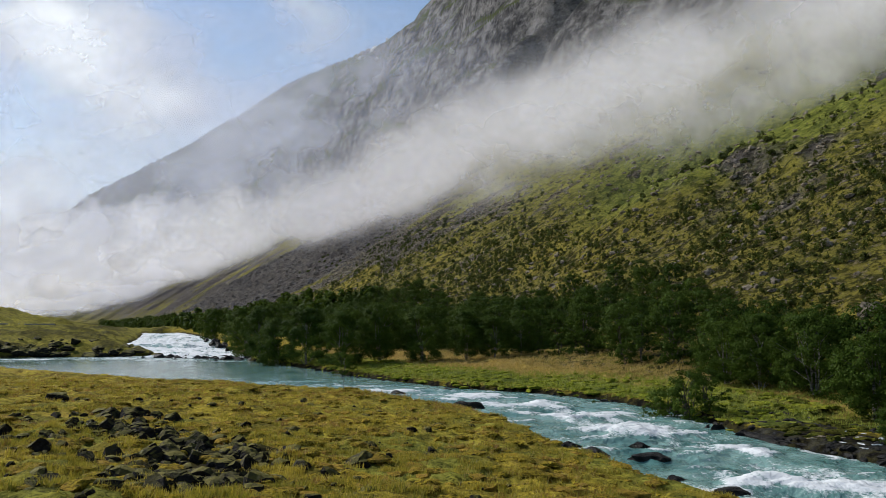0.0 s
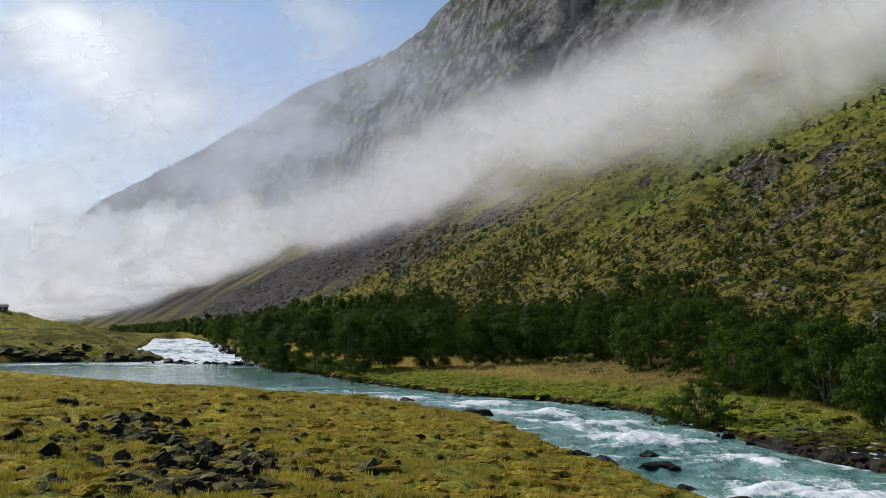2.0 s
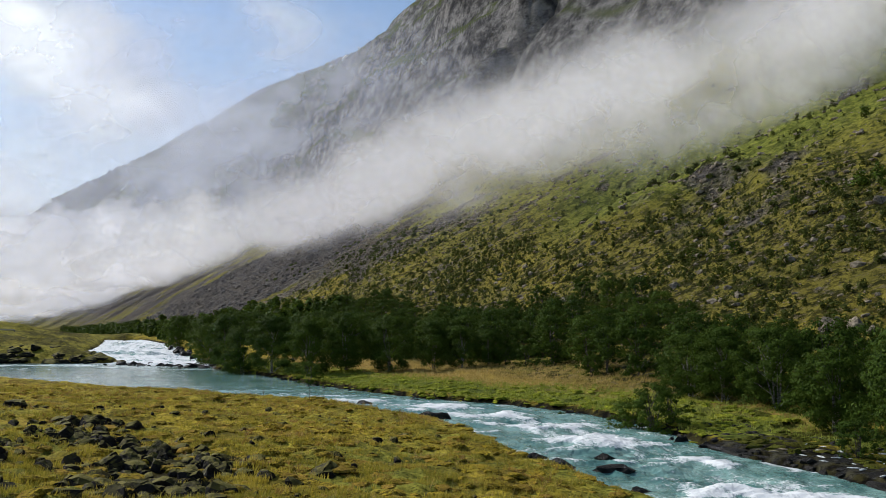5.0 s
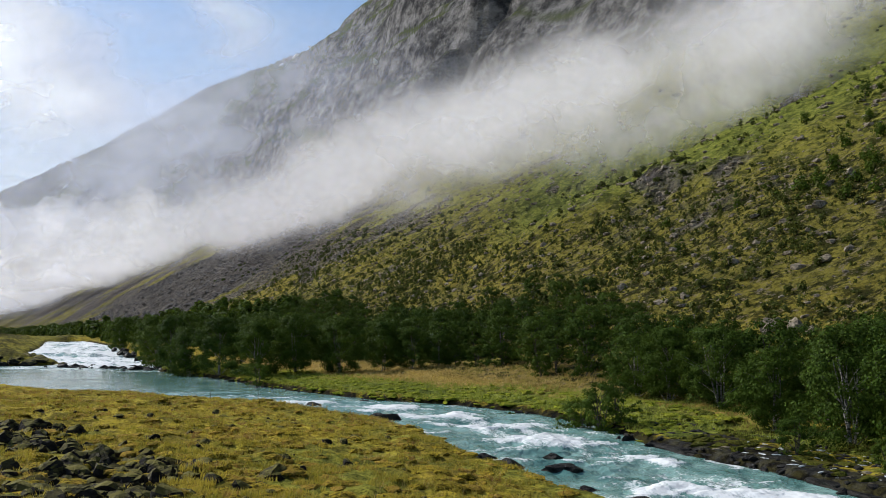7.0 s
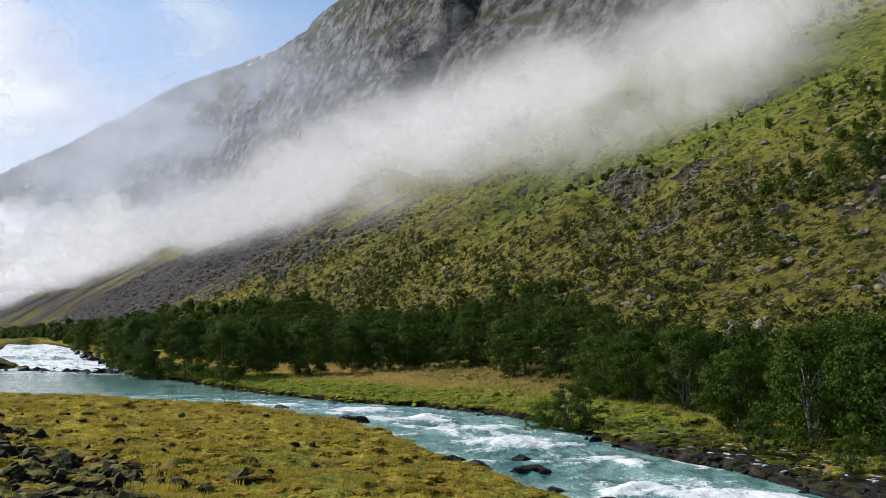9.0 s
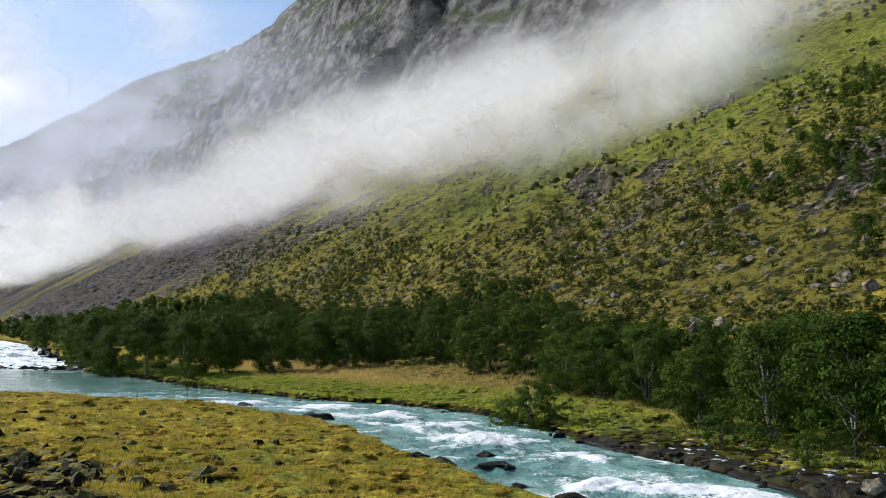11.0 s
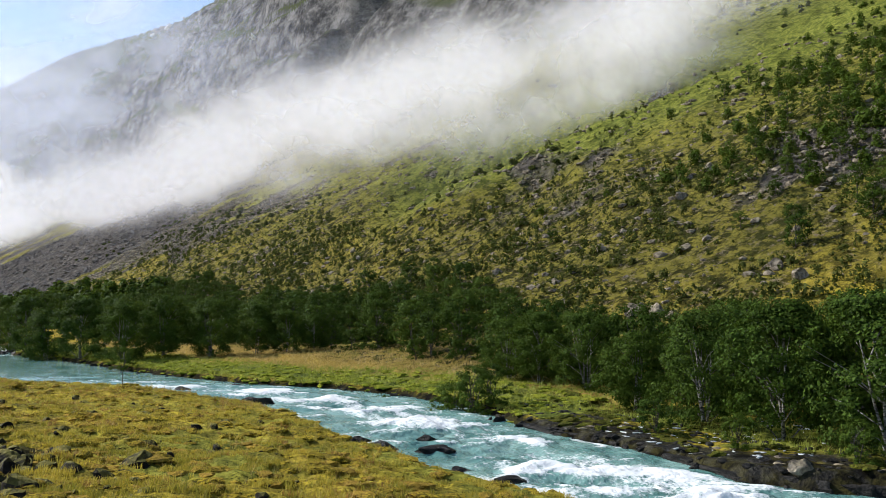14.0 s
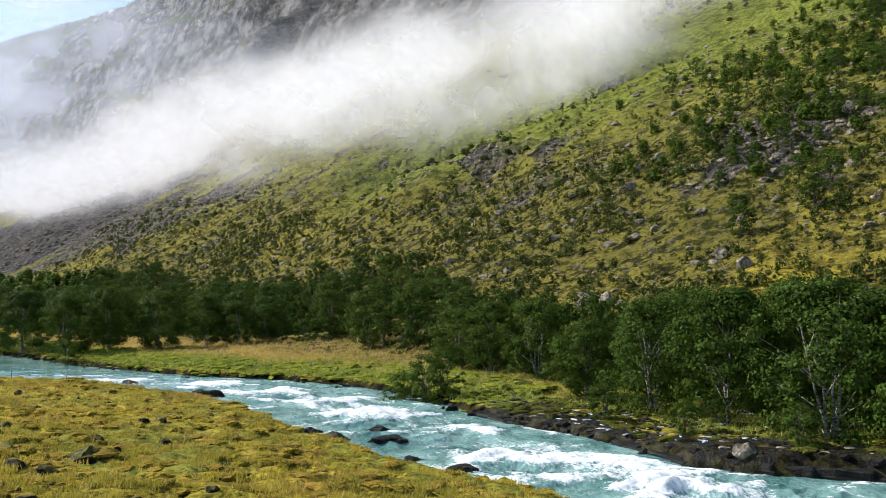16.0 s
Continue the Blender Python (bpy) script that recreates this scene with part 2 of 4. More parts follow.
# ---- river plan: both waterlines and the water level, from downstream to upstream ----
STATIONS = np.array([
    (44, -25, 66, -6, -1.0), (30, -5, 52, 10, -0.8), (20, 12, 38, 21, -0.65), (14.5, 21.5, 28, 27.3, -0.55), (12.3, 27.3, 24, 29.6, -0.45),
    (10.2, 31.5, 21.6, 33, -0.35), (8, 37.2, 20.8, 39, -0.25), (6.4, 41.5, 18.6, 45, -0.12), (5.2, 46, 17.2, 50.5, 0.03), (3.4, 53, 16.5, 57.5, 0.18),
    (-1.5, 61.5, 14, 65, 0.25), (-8.5, 70.5, 8.2, 73, 0.36), (-20, 78.5, 0.8, 78.8, 0.45), (-33, 86, -10.6, 94.2, 0.62), (-52, 101, -18.4, 110, 0.72)])
UPPER = np.array([
    (-76, 122, -30, 128.5, 0.80), (-78, 145, -31.5, 134, 0.86), (-54, 150, -33.5, 142, 0.92), (-59, 160, -41, 158, 1.75), (-66, 172, -49, 174, 2.5),
    (-78, 210, -60, 212, 2.9), (-110, 300, -95, 300, 3.4)])
ALL = np.vstack([STATIONS, UPPER])


def spline(rows, sub):
    """Catmull-Rom through the rows."""
    p = np.vstack([2 * rows[0] - rows[1], rows, 2 * rows[-1] - rows[-2]])
    out = []
    for i in range(1, len(p) - 2):
        for t in np.arange(sub) / sub:
            a, b, c, d = p[i - 1], p[i], p[i + 1], p[i + 2]
            out.append(0.5 * (2 * b + (c - a) * t + (2 * a - 5 * b + 4 * c - d) * t * t + (3 * b - a - 3 * c + d) * t ** 3))
    return np.array(out + [rows[-1]])


SUB = 8
LINE = spline(ALL, SUB)
NEAR_END = (len(STATIONS) + 1) * SUB          # from here the left waterline is the bank beyond the pool
POLY = np.vstack([LINE[:, :2], LINE[::-1, 2:4]])


def nearest(x, y, pts):
    """Distance to a polyline, and the (fractional) index of the nearest place on it."""
    best, at = np.full(x.shape, 1e18), np.zeros(x.shape)
    for i in range(len(pts) - 1):
        ax, ay = pts[i]
        dx, dy = pts[i + 1] - pts[i]
        t = np.clip(((x - ax) * dx + (y - ay) * dy) / (dx * dx + dy * dy), 0, 1)
        d = (x - ax - t * dx) ** 2 + (y - ay - t * dy) ** 2
        m = d < best
        best, at = np.where(m, d, best), np.where(m, i + t, at)
    return np.sqrt(best), at


def in_river(x, y):
    inside = np.zeros(x.shape, bool)
    for (ax, ay), (bx, by) in zip(POLY, np.roll(POLY, -1, 0)):
        if ay != by:
            inside ^= ((ay > y) != (by > y)) & (x < (bx - ax) * (y - ay) / (by - ay) + ax)
    return inside


# ---- the land ----
AX = radians(-25.3)                            # the valley's direction
UX, UY = math.sin(AX), math.cos(AX)


def valley(x, y):
    """Metres along the valley, and across it towards the mountain."""
    return x * UX + y * UY, x * UY - y * UX


def land(x, y):
    """Height of the ground and its cover at arrays of places."""
    x, y = np.asarray(x, float), np.asarray(y, float)
    u, v = valley(x, y)
    r = np.hypot(x, y)
    v0 = np.interp(u, [0, 1500, 2300, 2908, 3463, 4000, 4300, 4700], [66, 66, 40, 0, -100, -250, -400, -600])
    dv = v - v0
    crest_w = np.interp(u, [0, 2290, 2908, 3463, 4000, 4300, 4600], [940, 950, 736, 605, 341, 273, 230])
    crest_z = np.interp(u, [0, 1200, 2290, 2908, 3463, 4000, 4300, 4600], [1120, 1000, 920, 872, 765, 568, 340, 150])
    # hillside: scree slope, then crags, then a back slope up to the crest
    slope = 0.61 * 7 * np.log1p(np.exp(np.clip(dv / 7, -40, 40)))
    k = np.clip((dv - 250) / np.maximum(crest_w - 250, 60), 0, 1)
    top = 152 + (crest_z - 152) * (0.85 * k + 0.15 * smooth(0, 0.6, k))
    far_top = crest_z * np.clip(dv / crest_w, 0, 1)
    rise = np.where(dv < 250, slope, top)
    rise = np.where(crest_w < 700, np.where(dv < 0, slope, np.maximum(np.minimum(slope, far_top), far_top * smooth(0, 260, dv))), rise)
    beyond = np.maximum(dv - crest_w, 0)
    rise = rise - 0.5 * np.minimum(beyond, 200) - 0.15 * np.maximum(beyond - 200, 0)
    spur = smooth(290, 420, dv) * (1 - smooth(800, 960, u + 30 * vnoise(v / 60, v * 0 + 3.3, 5))) * (1 - smooth(700, 1000, dv))
    rise = rise + 110 * spur
    crag = smooth(255, 330, dv)
    rise = rise + crag * (1 - 0.75 * smooth(1300, 2300, u)) * (16 * (ridged(u / 210, v / 260, 5, 3) - 0.6) * 2 + 50 * fbm(u / 400, v / 300, 5, 9) + 5 * (ridged(u / 60, v / 50, 5, 21) - 0.6) * 2)
    rise = rise + crag * (1 - 0.6 * smooth(1500, 2500, u)) * 7 * np.sin(rise / 6.5 + 4 * fbm(u / 160, v / 160, 3, 41))
    rise = rise + crag * 13 * np.sin(rise / 15 + 5 * fbm(u / 420, v / 300, 3, 43)) * (1 - smooth(0.75, 0.95, dv / crest_w)) * (1 - 0.7 * smooth(1500, 2600, u))
    # a shaded gully: a sheer wall on its far side, a rounded buttress on its near side
    rim = 640 - 0.77 * (v - 365) + 9 * fbm(v / 26, u * 0, 3, 45)
    into = (rim - u) / (92 + 0.27 * (v - 365))
    gully = smooth(335, 352, v) * (1 - smooth(560, 700, v))
    rise = rise - gully * 92 * smooth(-0.03, 0.06, into) * (1 - smooth(0.12, 1.0, into))
    rise = rise + gully * (16 + 7 * fbm(u / 14, v / 14, 4, 47)) * np.exp(-((into + 0.12) / 0.14) ** 2)
    rise = rise + gully * 24 * np.exp(-((into - 1.5) / 0.6) ** 2)
    hill = smooth(4, 45, dv) * (1 - crag * 0.6)
    rise = rise + hill * (3.2 * fbm(u / 46, v / 70, 4, 31) + 0.9 * fbm(u / 9, v / 11, 4, 33) + 0.9 * (ridged(u / 3.6, v / 3.6, 3, 37) - 0.62) * (r < 420) + 4 * (ridged(u / 75, v / 260, 3, 35) - 0.62) * (1 - 0.8 * smooth(200, 420, u)))
    # a long grassy shoulder that runs down the hillside, with a hollow behind it
    off = (u - 127) * 0.725 + (v - 125) * 0.689 + 5 * vnoise(v / 22, v * 0 + 1.7, 49)
    along = ((v - 131) * 0.725 - (u - 133) * 0.689) / 28
    fold = smooth(-1.6, -0.4, along) * (1 - smooth(1.8, 3.2, along))
    rise = rise + fold * (4.6 * np.exp(-(np.where(off < 0, off / 24, off / 7)) ** 2) - 5.0 * np.exp(-((off - 18) / 12) ** 2))
    floor = 2.0 + 0.004 * np.maximum(u - 160, 0) + 0.22 * np.maximum(-v - 330, 0) * smooth(330, 900, -v)
    z_far = floor + rise
    # river and its banks
    lush, dry, shore, wet = np.zeros_like(x), np.zeros_like(x), np.zeros_like(x), np.zeros_like(x)
    z = z_far.copy()
    m = r < 420
    if m.any():
        xs, ys, rs, vs, us = x[m], y[m], r[m], v[m], u[m]
        wx, wy = xs + 0.45 * fbm(xs / 1.6, ys / 1.6, 2, 57), ys + 0.45 * fbm(xs / 1.6, ys / 1.6, 2, 58)
        dn, an = nearest(wx, wy, LINE[:, :2])
        df, af = nearest(wx, wy, LINE[:, 2:4])
        inside = in_river(wx, wy)
        idx = np.arange(len(LINE))
        left = dn < df
        d = np.where(left, dn, df)
        zw = np.where(left, np.interp(an, idx, LINE[:, 4]), np.interp(af, idx, LINE[:, 4]))
        near_side = left & (an < NEAR_END)
        mid_u = valley((LINE[:, 0] + LINE[:, 2]) / 2, (LINE[:, 1] + LINE[:, 3]) / 2)[0]
        zw = zw + (np.interp(us, mid_u, LINE[:, 4]) - zw) * smooth(2, 12, d)
        tuss = 0.20 * (ridged(xs / 0.7, ys / 0.7, 2, 51) - 0.6) + 0.24 * fbm(xs / 1.3, ys / 1.3, 3, 52) + 0.20 * fbm(xs / 3.1, ys / 3.1, 3, 53) + 0.22 * fbm(xs / 9, ys / 9, 2, 55)
        wob = 0.5 + 0.5 * vnoise(xs / 1.7, ys / 1.7, 61)
        crest = zw + 0.70 * smooth(0, 0.8 + 0.7 * wob, d)
        back = np.hypot(xs, np.maximum(ys, 0))
        z_near = crest + (4.95 - zw - 0.7) * d / (d + back + 1e-6) + tuss * smooth(0.5, 3, d)
        bank = zw + (0.42 + 0.5 * smooth(24, 14, us)) * smooth(0, 0.4 + 0.6 * wob, d) + np.where(us < 38, 0.14, 0.5) * smooth(1, 9, d) + np.where(us < 38, 0.86, 0.5) * smooth(7, 30, d)
        z_bank = bank + (rise[m] + 0.004 * np.maximum(us - 160, 0)) * smooth(2, 20, d) + np.where(us < 38, 0.5, 0.9) * tuss * smooth(0.3, 2.5, d)
        step = smooth(0.35, 0.65, 0.5 + 0.5 * fbm(xs / 9, ys / 5, 3, 71)) * 0.8 * smooth(0.5, 6, d)
        z_left = zw + 0.5 * smooth(0, 1.2, d) + step + 0.085 * np.minimum(d, 26) + 0.022 * np.clip(d - 26, 0, 150) + 1.6 * tuss \
            + 7.8 * np.exp(-((xs + 158) / 30) ** 2 - ((ys - 250) / 45) ** 2) + 0.9 * fbm(xs / 7, ys / 5, 4, 73) * smooth(1, 5, d)
        zz = np.where(near_side, z_near, np.where(left, z_left, z_bank))
        zz = np.where(inside, zw - 0.15 - 0.9 * smooth(0, 2.0, d), zz)
        fade = smooth(300, 418, rs)
        z[m] = zz * (1 - fade) + z_far[m] * fade
        far_bank = (~left) & (~inside)
        lush[m] = np.where(far_bank, smooth(1.0, 2.0, d) * (1 - smooth(7, 13, d + 3 * vnoise(xs / 4, ys / 4, 77))), 0) * (us < 150)
        dry[m] = np.where(far_bank, smooth(6, 10, d + 2 * vnoise(xs / 3, ys / 3, 78)) * (1 - smooth(24, 34, d)), 0) * (us < 150) * 0.8
        shelf = far_bank & (us < 36)
        dry[m] = np.where(shelf, 0, dry[m])
        lush[m] = np.where(shelf, smooth(4, 7, d + 3 * vnoise(xs / 2.5, ys / 2.5, 79)) * (1 - smooth(9, 15, d)), lush[m])
        lush[m] = np.where(left & ~near_side & ~inside, 0.5, lush[m])
        lush[m] = np.where(near_side & ~inside, 0.75 * smooth(0.3, 0.62, 0.5 + 0.5 * fbm(xs / 4.5, ys / 4.5, 4, 80)) * (1 - 0.7 * smooth(34, 60, rs)), lush[m])
        # wet waterline, widened on the far bank to paint the undercut's shadow
        shore[m] = np.where(inside, 1, 1 - smooth(0.12 + 0.3 * wob, 0.5 + 0.7 * wob, d - np.where(shelf, 2.5 + 3.0 * wob + 1.5 * fbm(xs / 3, ys / 3, 3, 59), np.where(far_bank, 0.4, 0))))
        wet[m] = np.where(shelf, shore[m], 0)
        # dark earth plus the shade among the meadow rocks, painted without lowering the ground
        pit_shade = np.exp(-((xs + 7.6) / 2.4) ** 2 - ((ys - 26) / 4.6) ** 2)
        shore[m] = np.maximum(shore[m], smooth(0.25, 0.6, pit_shade + 0.35 * fbm(xs / 0.9, ys / 0.9, 3, 60)) * near_side * 0.9)
        shore[m] = np.where(left & ~near_side & ~inside, np.maximum(shore[m], step * 0.9 * (1 - smooth(16, 30, d))), shore[m])
    # cover of the hillside
    n1, n2 = fbm(u / 26, v / 34, 5, 81), fbm(u / 110, v / 60, 4, 83)
    bare = 0.55 * fbm(u / 7, v / 11, 4, 85) + 0.6 * fbm(u / 24, v / 34, 3, 87)
    fan = np.exp(-((u - 430) / 170) ** 2 - ((v - 122) / 34) ** 2) + 0.5 * smooth(300, 420, u) * np.exp(-((v - 130) / 70) ** 2)
    fan2 = 0.75 * np.exp(-((u - 104) / 34) ** 2 - ((v - 114) / 20) ** 2) + 0.8 * np.exp(-((u - 30) / 40) ** 2 - ((v - 112) / 14) ** 2)
    brook = np.exp(-((u - np.interp(v, [92, 104, 120, 150, 185], [228, 262, 305, 352, 396]) - 5 * vnoise(v / 9, v * 0 + 0.4, 89)) / 5.5) ** 2) * smooth(90, 98, v)
    scree = smooth(0.30, 0.55, 0.9 * brook + 1.25 * fan + 0.55 * fan2 + 0.80 * bare + 0.1 * n2) * smooth(6, 18, dv) * (1 - crag)
    cliff = smooth(222, 262, dv + 26 * fbm(u / 40, v / 40, 4, 90))
    heath = smooth(-0.35, 0.25, n1 + 0.35 + 0.4 * smooth(250, 400, u) - 0.2 * fan) * smooth(0, 12, dv) * (1 - crag) * 0.9
    green = smooth(6, 30, dv) * np.exp(-(np.where(off < 0, (off + 2) / 12, (off + 2) / 60)) ** 2) * smooth(-1.6, -0.4, along)
    lush = np.maximum(lush, 0.75 * green + 0.3 * crag + 0.75 * smooth(84, 130, v) * (1 - 0.6 * smooth(260, 400, u)) * (1 - crag) * smooth(8, 20, dv))
    # shade beneath the wood put into the floor's colour as darker heath
    under = smooth(47, 54, v) * (1 - smooth(68, 82, v)) * (u > -40) * (r > 40)
    heath = np.maximum(np.maximum(heath, 0.9 * under), 0.6 * smooth(8, 20, dv) * (1 - crag))
    dry = dry * (1 - smooth(51, 56, v))
    lush = lush * (1 - under)
    heath = heath * (1 - 0.8 * green) * (1 - 0.6 * smooth(105, 140, v) * (1 - 0.7 * smooth(260, 400, u)))
    return z, dict(wet=wet, lush=lush, dry=dry, shore=shore, scree=scree, cliff=cliff, heath=heath)


def height(x, y):
    return float(land(np.array([x]), np.array([y]))[0][0])


def towards(az, el, start=30.0):
    """The first place where the line of sight from the look-out, at these degrees, meets the land."""
    d = np.geomspace(start, 4800, 900)
    a, e = radians(az), radians(el)
    x, y, z = d * math.sin(a), d * math.cos(a), EYE_Z + d * math.tan(e)
    h = land(x, y)[0]
    i = int(np.argmax(h > z)) if (h > z).any() else len(d) - 1
    return x[i], y[i], h[i]


def build_ground():
    az = np.concatenate([np.arange(-180, -34, 4.0), np.arange(-34, 50, 0.18), np.arange(50, 180, 4.0)])
    rr = np.concatenate([np.geomspace(0.3, 4, 12)[:-1], np.geomspace(4.0, 70, 230)[:-1], np.geomspace(70, 420, 170)[:-1], np.geomspace(420, 1000, 230)[:-1], np.geomspace(1000, 4900, 190)])
    a, r = np.meshgrid(np.radians(az), rr)
    x, y = (r * np.sin(a)).ravel(), (r * np.cos(a)).ravel()
    z, cover = land(x, y)
    n, m = len(rr), len(az)
    i = np.arange((n - 1) * m).reshape(n - 1, m)
    j = np.roll(i, -1, 1)
    faces = np.stack([i, i + m, j + m, j], -1).reshape(-1, 4)
    verts = np.stack([x, y, z], 1)
    hub = len(verts)
    verts = np.vstack([verts, [(0, 0, height(0, 0))]])
    ring = np.arange(m)
    middle = np.stack([np.full(m, hub), ring, np.roll(ring, -1), np.roll(ring, -1)], 1)[::2]
    middle[:, 3] = np.roll(ring, -2)[::2]
    faces = np.vstack([faces, middle[:, [0, 1, 2, 3]]])
    me = mesh_of("ground", verts, faces)
    for name, values in cover.items():
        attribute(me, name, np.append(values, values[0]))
    return tagged(part("ground", me, M_GROUND), "grassy valley floor rising into a rocky scree-covered mountainside", "ground", kind="structure")


build_ground()


def build_river():
    fine = spline(ALL, 60)
    pick_rows = np.concatenate([np.arange(0, 120, 6), np.arange(120, 780), np.arange(780, len(fine), 2)])
    fine, station = fine[pick_rows], pick_rows / 60
    across = np.linspace(-0.06, 1.06, 76)
    s = np.concatenate([[0], np.cumsum(np.hypot(*np.diff((fine[:, :2] + fine[:, 2:4]) / 2, axis=0).T))])
    w, f = np.meshgrid(across, np.arange(len(fine)))
    L = fine[f]
    x = L[..., 0] * (1 - w) + L[..., 2] * w
    y = L[..., 1] * (1 - w) + L[..., 3] * w
    S = s[f]
    width = np.hypot(L[..., 0] - L[..., 2], L[..., 1] - L[..., 3])
    W = w * width
    mid = np.sin(np.clip(w, 0, 1) * np.pi) ** 0.6
    rapid = np.interp(station, [0, 5, 8, 10, 11, 12, 13.2, 15, 16.5, 16.95, 19, 19.5], [1.05, 1.05, 0.95, 0.9, 0.85, 0.5, 0.14, 0.06, 0.2, 1.0, 1.0, 0.9])[f]
    falls = (station > 16.7)[f]
    wave = 0.36 * fbm(S / 1.6, W / 2.0, 5, 91) + 0.28 * (ridged(S / 0.9, W / 1.3, 3, 93) - 0.6) + 0.22 * np.sin(S / 1.25 + 2.2 * fbm(S / 6, W / 4, 2, 95)) * np.exp(-((w - 0.52) / 0.22) ** 2)
    z = L[..., 4] + rapid * wave * mid + 0.03 * np.clip(rapid * 2, 0, 1) * fbm(S / 0.8, W / 0.8, 2, 97)
    z = z + np.where(falls, 0.35 * fbm(S / 2.2, W / 7.0, 3, 92) + 0.22 * np.sin(S / 1.1 + 3 * fbm(S / 8, W / 5, 2, 94)), 0) * mid
    tongue = np.exp(-((w - 0.55 - 0.12 * np.sin(S / 9)) / 0.22) ** 2)
    foam = rapid * (0.06 + 0.50 * tongue + 0.55 * smooth(0.0, 0.2, wave) + 0.55 * fbm(S / 5.5, W / 1.8, 3, 99)) - 0.04
    foam = np.where(falls, 0.74 + 0.95 * fbm(S / 1.8, W / 5.0, 4, 98), foam)
    # pool froth, which also paints in the pale reflection on the calm water
    froth_sheen = smooth(14.0, 15.6, station)[f] * (~falls)
    foam = foam + froth_sheen * (0.30 + 0.5 * fbm(S / 3, W / 9, 4, 96))
    n, m = w.shape
    i = np.arange(n * m).reshape(n, m)
    faces = np.stack([i[:-1, :-1], i[:-1, 1:], i[1:, 1:], i[1:, :-1]], -1).reshape(-1, 4)
    me = mesh_of("river", np.stack([x, y, z], -1).reshape(-1, 3), faces)
    attribute(me, "foam", foam.ravel())
    attribute(me, "rapid", np.clip(rapid, 0, 1).ravel())
    uv = me.uv_layers.new(name="flow")
    uv.data.foreach_set("uv", np.stack([S, W], -1).reshape(-1, 2)[faces.ravel()].astype(np.float32).ravel())
    return tagged(part("water", me, M_WATER), "turquoise glacial river with white foaming rapids", "river", kind="structure")


build_river()



# rocks in the meadow: bearing, elevation and width in degrees from the look-out
FIELD_ROCKS = [
    (-24.90, -4.67, 1.74), (-21.98, -5.85, 1.90), (-20.65, -6.05, 2.06), (-27.53, -5.70, 1.03), (-27.80, -6.62, 1.74), (-26.16, -7.74, 2.06),
    (-25.46, -6.94, 1.58), (-24.20, -6.23, 1.19), (-23.05, -6.64, 1.35), (-21.21, -6.73, 1.74), (-19.59, -7.28, 1.98), (-18.27, -7.09, 1.35),
    (-16.65, -8.13, 2.77), (-18.24, -8.30, 1.98), (-19.55, -8.69, 2.45), (-16.96, -10.49, 2.61), (-18.62, -9.97, 1.98), (-15.36, -10.16, 1.74),
    (-13.76, -8.44, 1.74), (-12.64, -9.28, 2.06), (-14.63, -10.62, 1.90), (-20.27, -9.93, 1.58)]
LOW_ROCKS = [
    (-8.73, -6.27, 0.87), (-5.65, -9.65, 2.85), (-17.94, -6.17, 1.42), (-13.60, -6.99, 1.11), (-5.07, -8.40, 1.58), (-10.24, -7.28, 1.19),
    (-22.11, -10.14, 2.37), (-26.15, -9.68, 1.58)]
RIVER_ROCKS = [
    (13.79, -8.87, 2.61), (13.08, -8.12, 1.74), (1.86, -5.74, 2.45), (10.23, -8.89, 2.93), (8.65, -8.33, 2.06), (-2.94, -4.84, 1.35),
    (6.61, -4.74, 1.74), (3.70, -4.44, 1.11), (0.38, -4.59, 0.87), (15.95, -5.67, 1.42), (14.69, -5.48, 1.03), (15.64, -10.16, 1.35),
    (18.79, -10.77, 2.37), (-7.02, -3.64, 0.63)]
SLOPE_BOULDERS = [
    (30.58, 8.20, 0.95), (30.87, 4.66, 1.27), (27.62, 0.27, 1.82), (28.95, 0.27, 1.58), (29.82, 0.23, 0.95), (34.75, -0.33, 1.42),
    (34.14, -0.49, 0.71), (44.82, 0.40, 1.98), (45.81, 0.26, 1.58), (22.50, 0.93, 0.79), (18.12, 3.18, 0.79), (36.19, 3.34, 1.42),
    (37.88, 2.86, 1.42), (38.35, 10.68, 0.71), (19.62, -0.84, 0.55), (32.30, 9.97, 1.03), (17.06, -0.21, 0.55), (26.55, 8.93, 0.40),
    (36.03, 15.16, 0.55), (35.20, -1.23, 0.63)]
HUT_AT = (-28.95, 1.15)

# ---- mist and clouds ----
def slices(name, sheets, material, label, category, least=0.012):
    """Soft vapour as a row of curved sheets, one behind the other, in one thing."""
    verts, faces, cover, base = [], [], [], 0
    for grid, c in sheets:
        n, m = grid.shape[:2]
        i = np.arange(n * m).reshape(n, m) + base
        f = np.stack([i[:-1, :-1], i[:-1, 1:], i[1:, 1:], i[1:, :-1]], -1).reshape(-1, 4)
        faces.append(f[(c.ravel()[f - base] > least).any(1)])
        verts.append(grid.reshape(-1, 3))
        cover.append(c.ravel())
        base += n * m
    me = mesh_of(name, np.vstack(verts), np.vstack(faces))
    attribute(me, "cover", np.concatenate(cover))
    return tagged(part(name, me, material), label, category, kind="stuff")


def arc(radius, az0, az1, z0, z1, n=90, m=40):
    a, z = np.meshgrid(np.radians(np.linspace(az0, az1, n)), np.linspace(z0, z1, m))
    return radius * np.sin(a), radius * np.cos(a), z


def plane(p, az0, az1, z0, z1, n=90, m=40):
    """An upright sheet across the valley mouth, p metres out, that spans these bearings."""
    a0 = -15.0
    s, z = np.meshgrid(np.linspace(p * math.tan(radians(az0 - a0)), p * math.tan(radians(az1 - a0)), n), np.linspace(z0, z1, m))
    c, k = math.cos(radians(a0)), math.sin(radians(a0))
    return p * k + s * c, p * c - s * k, z


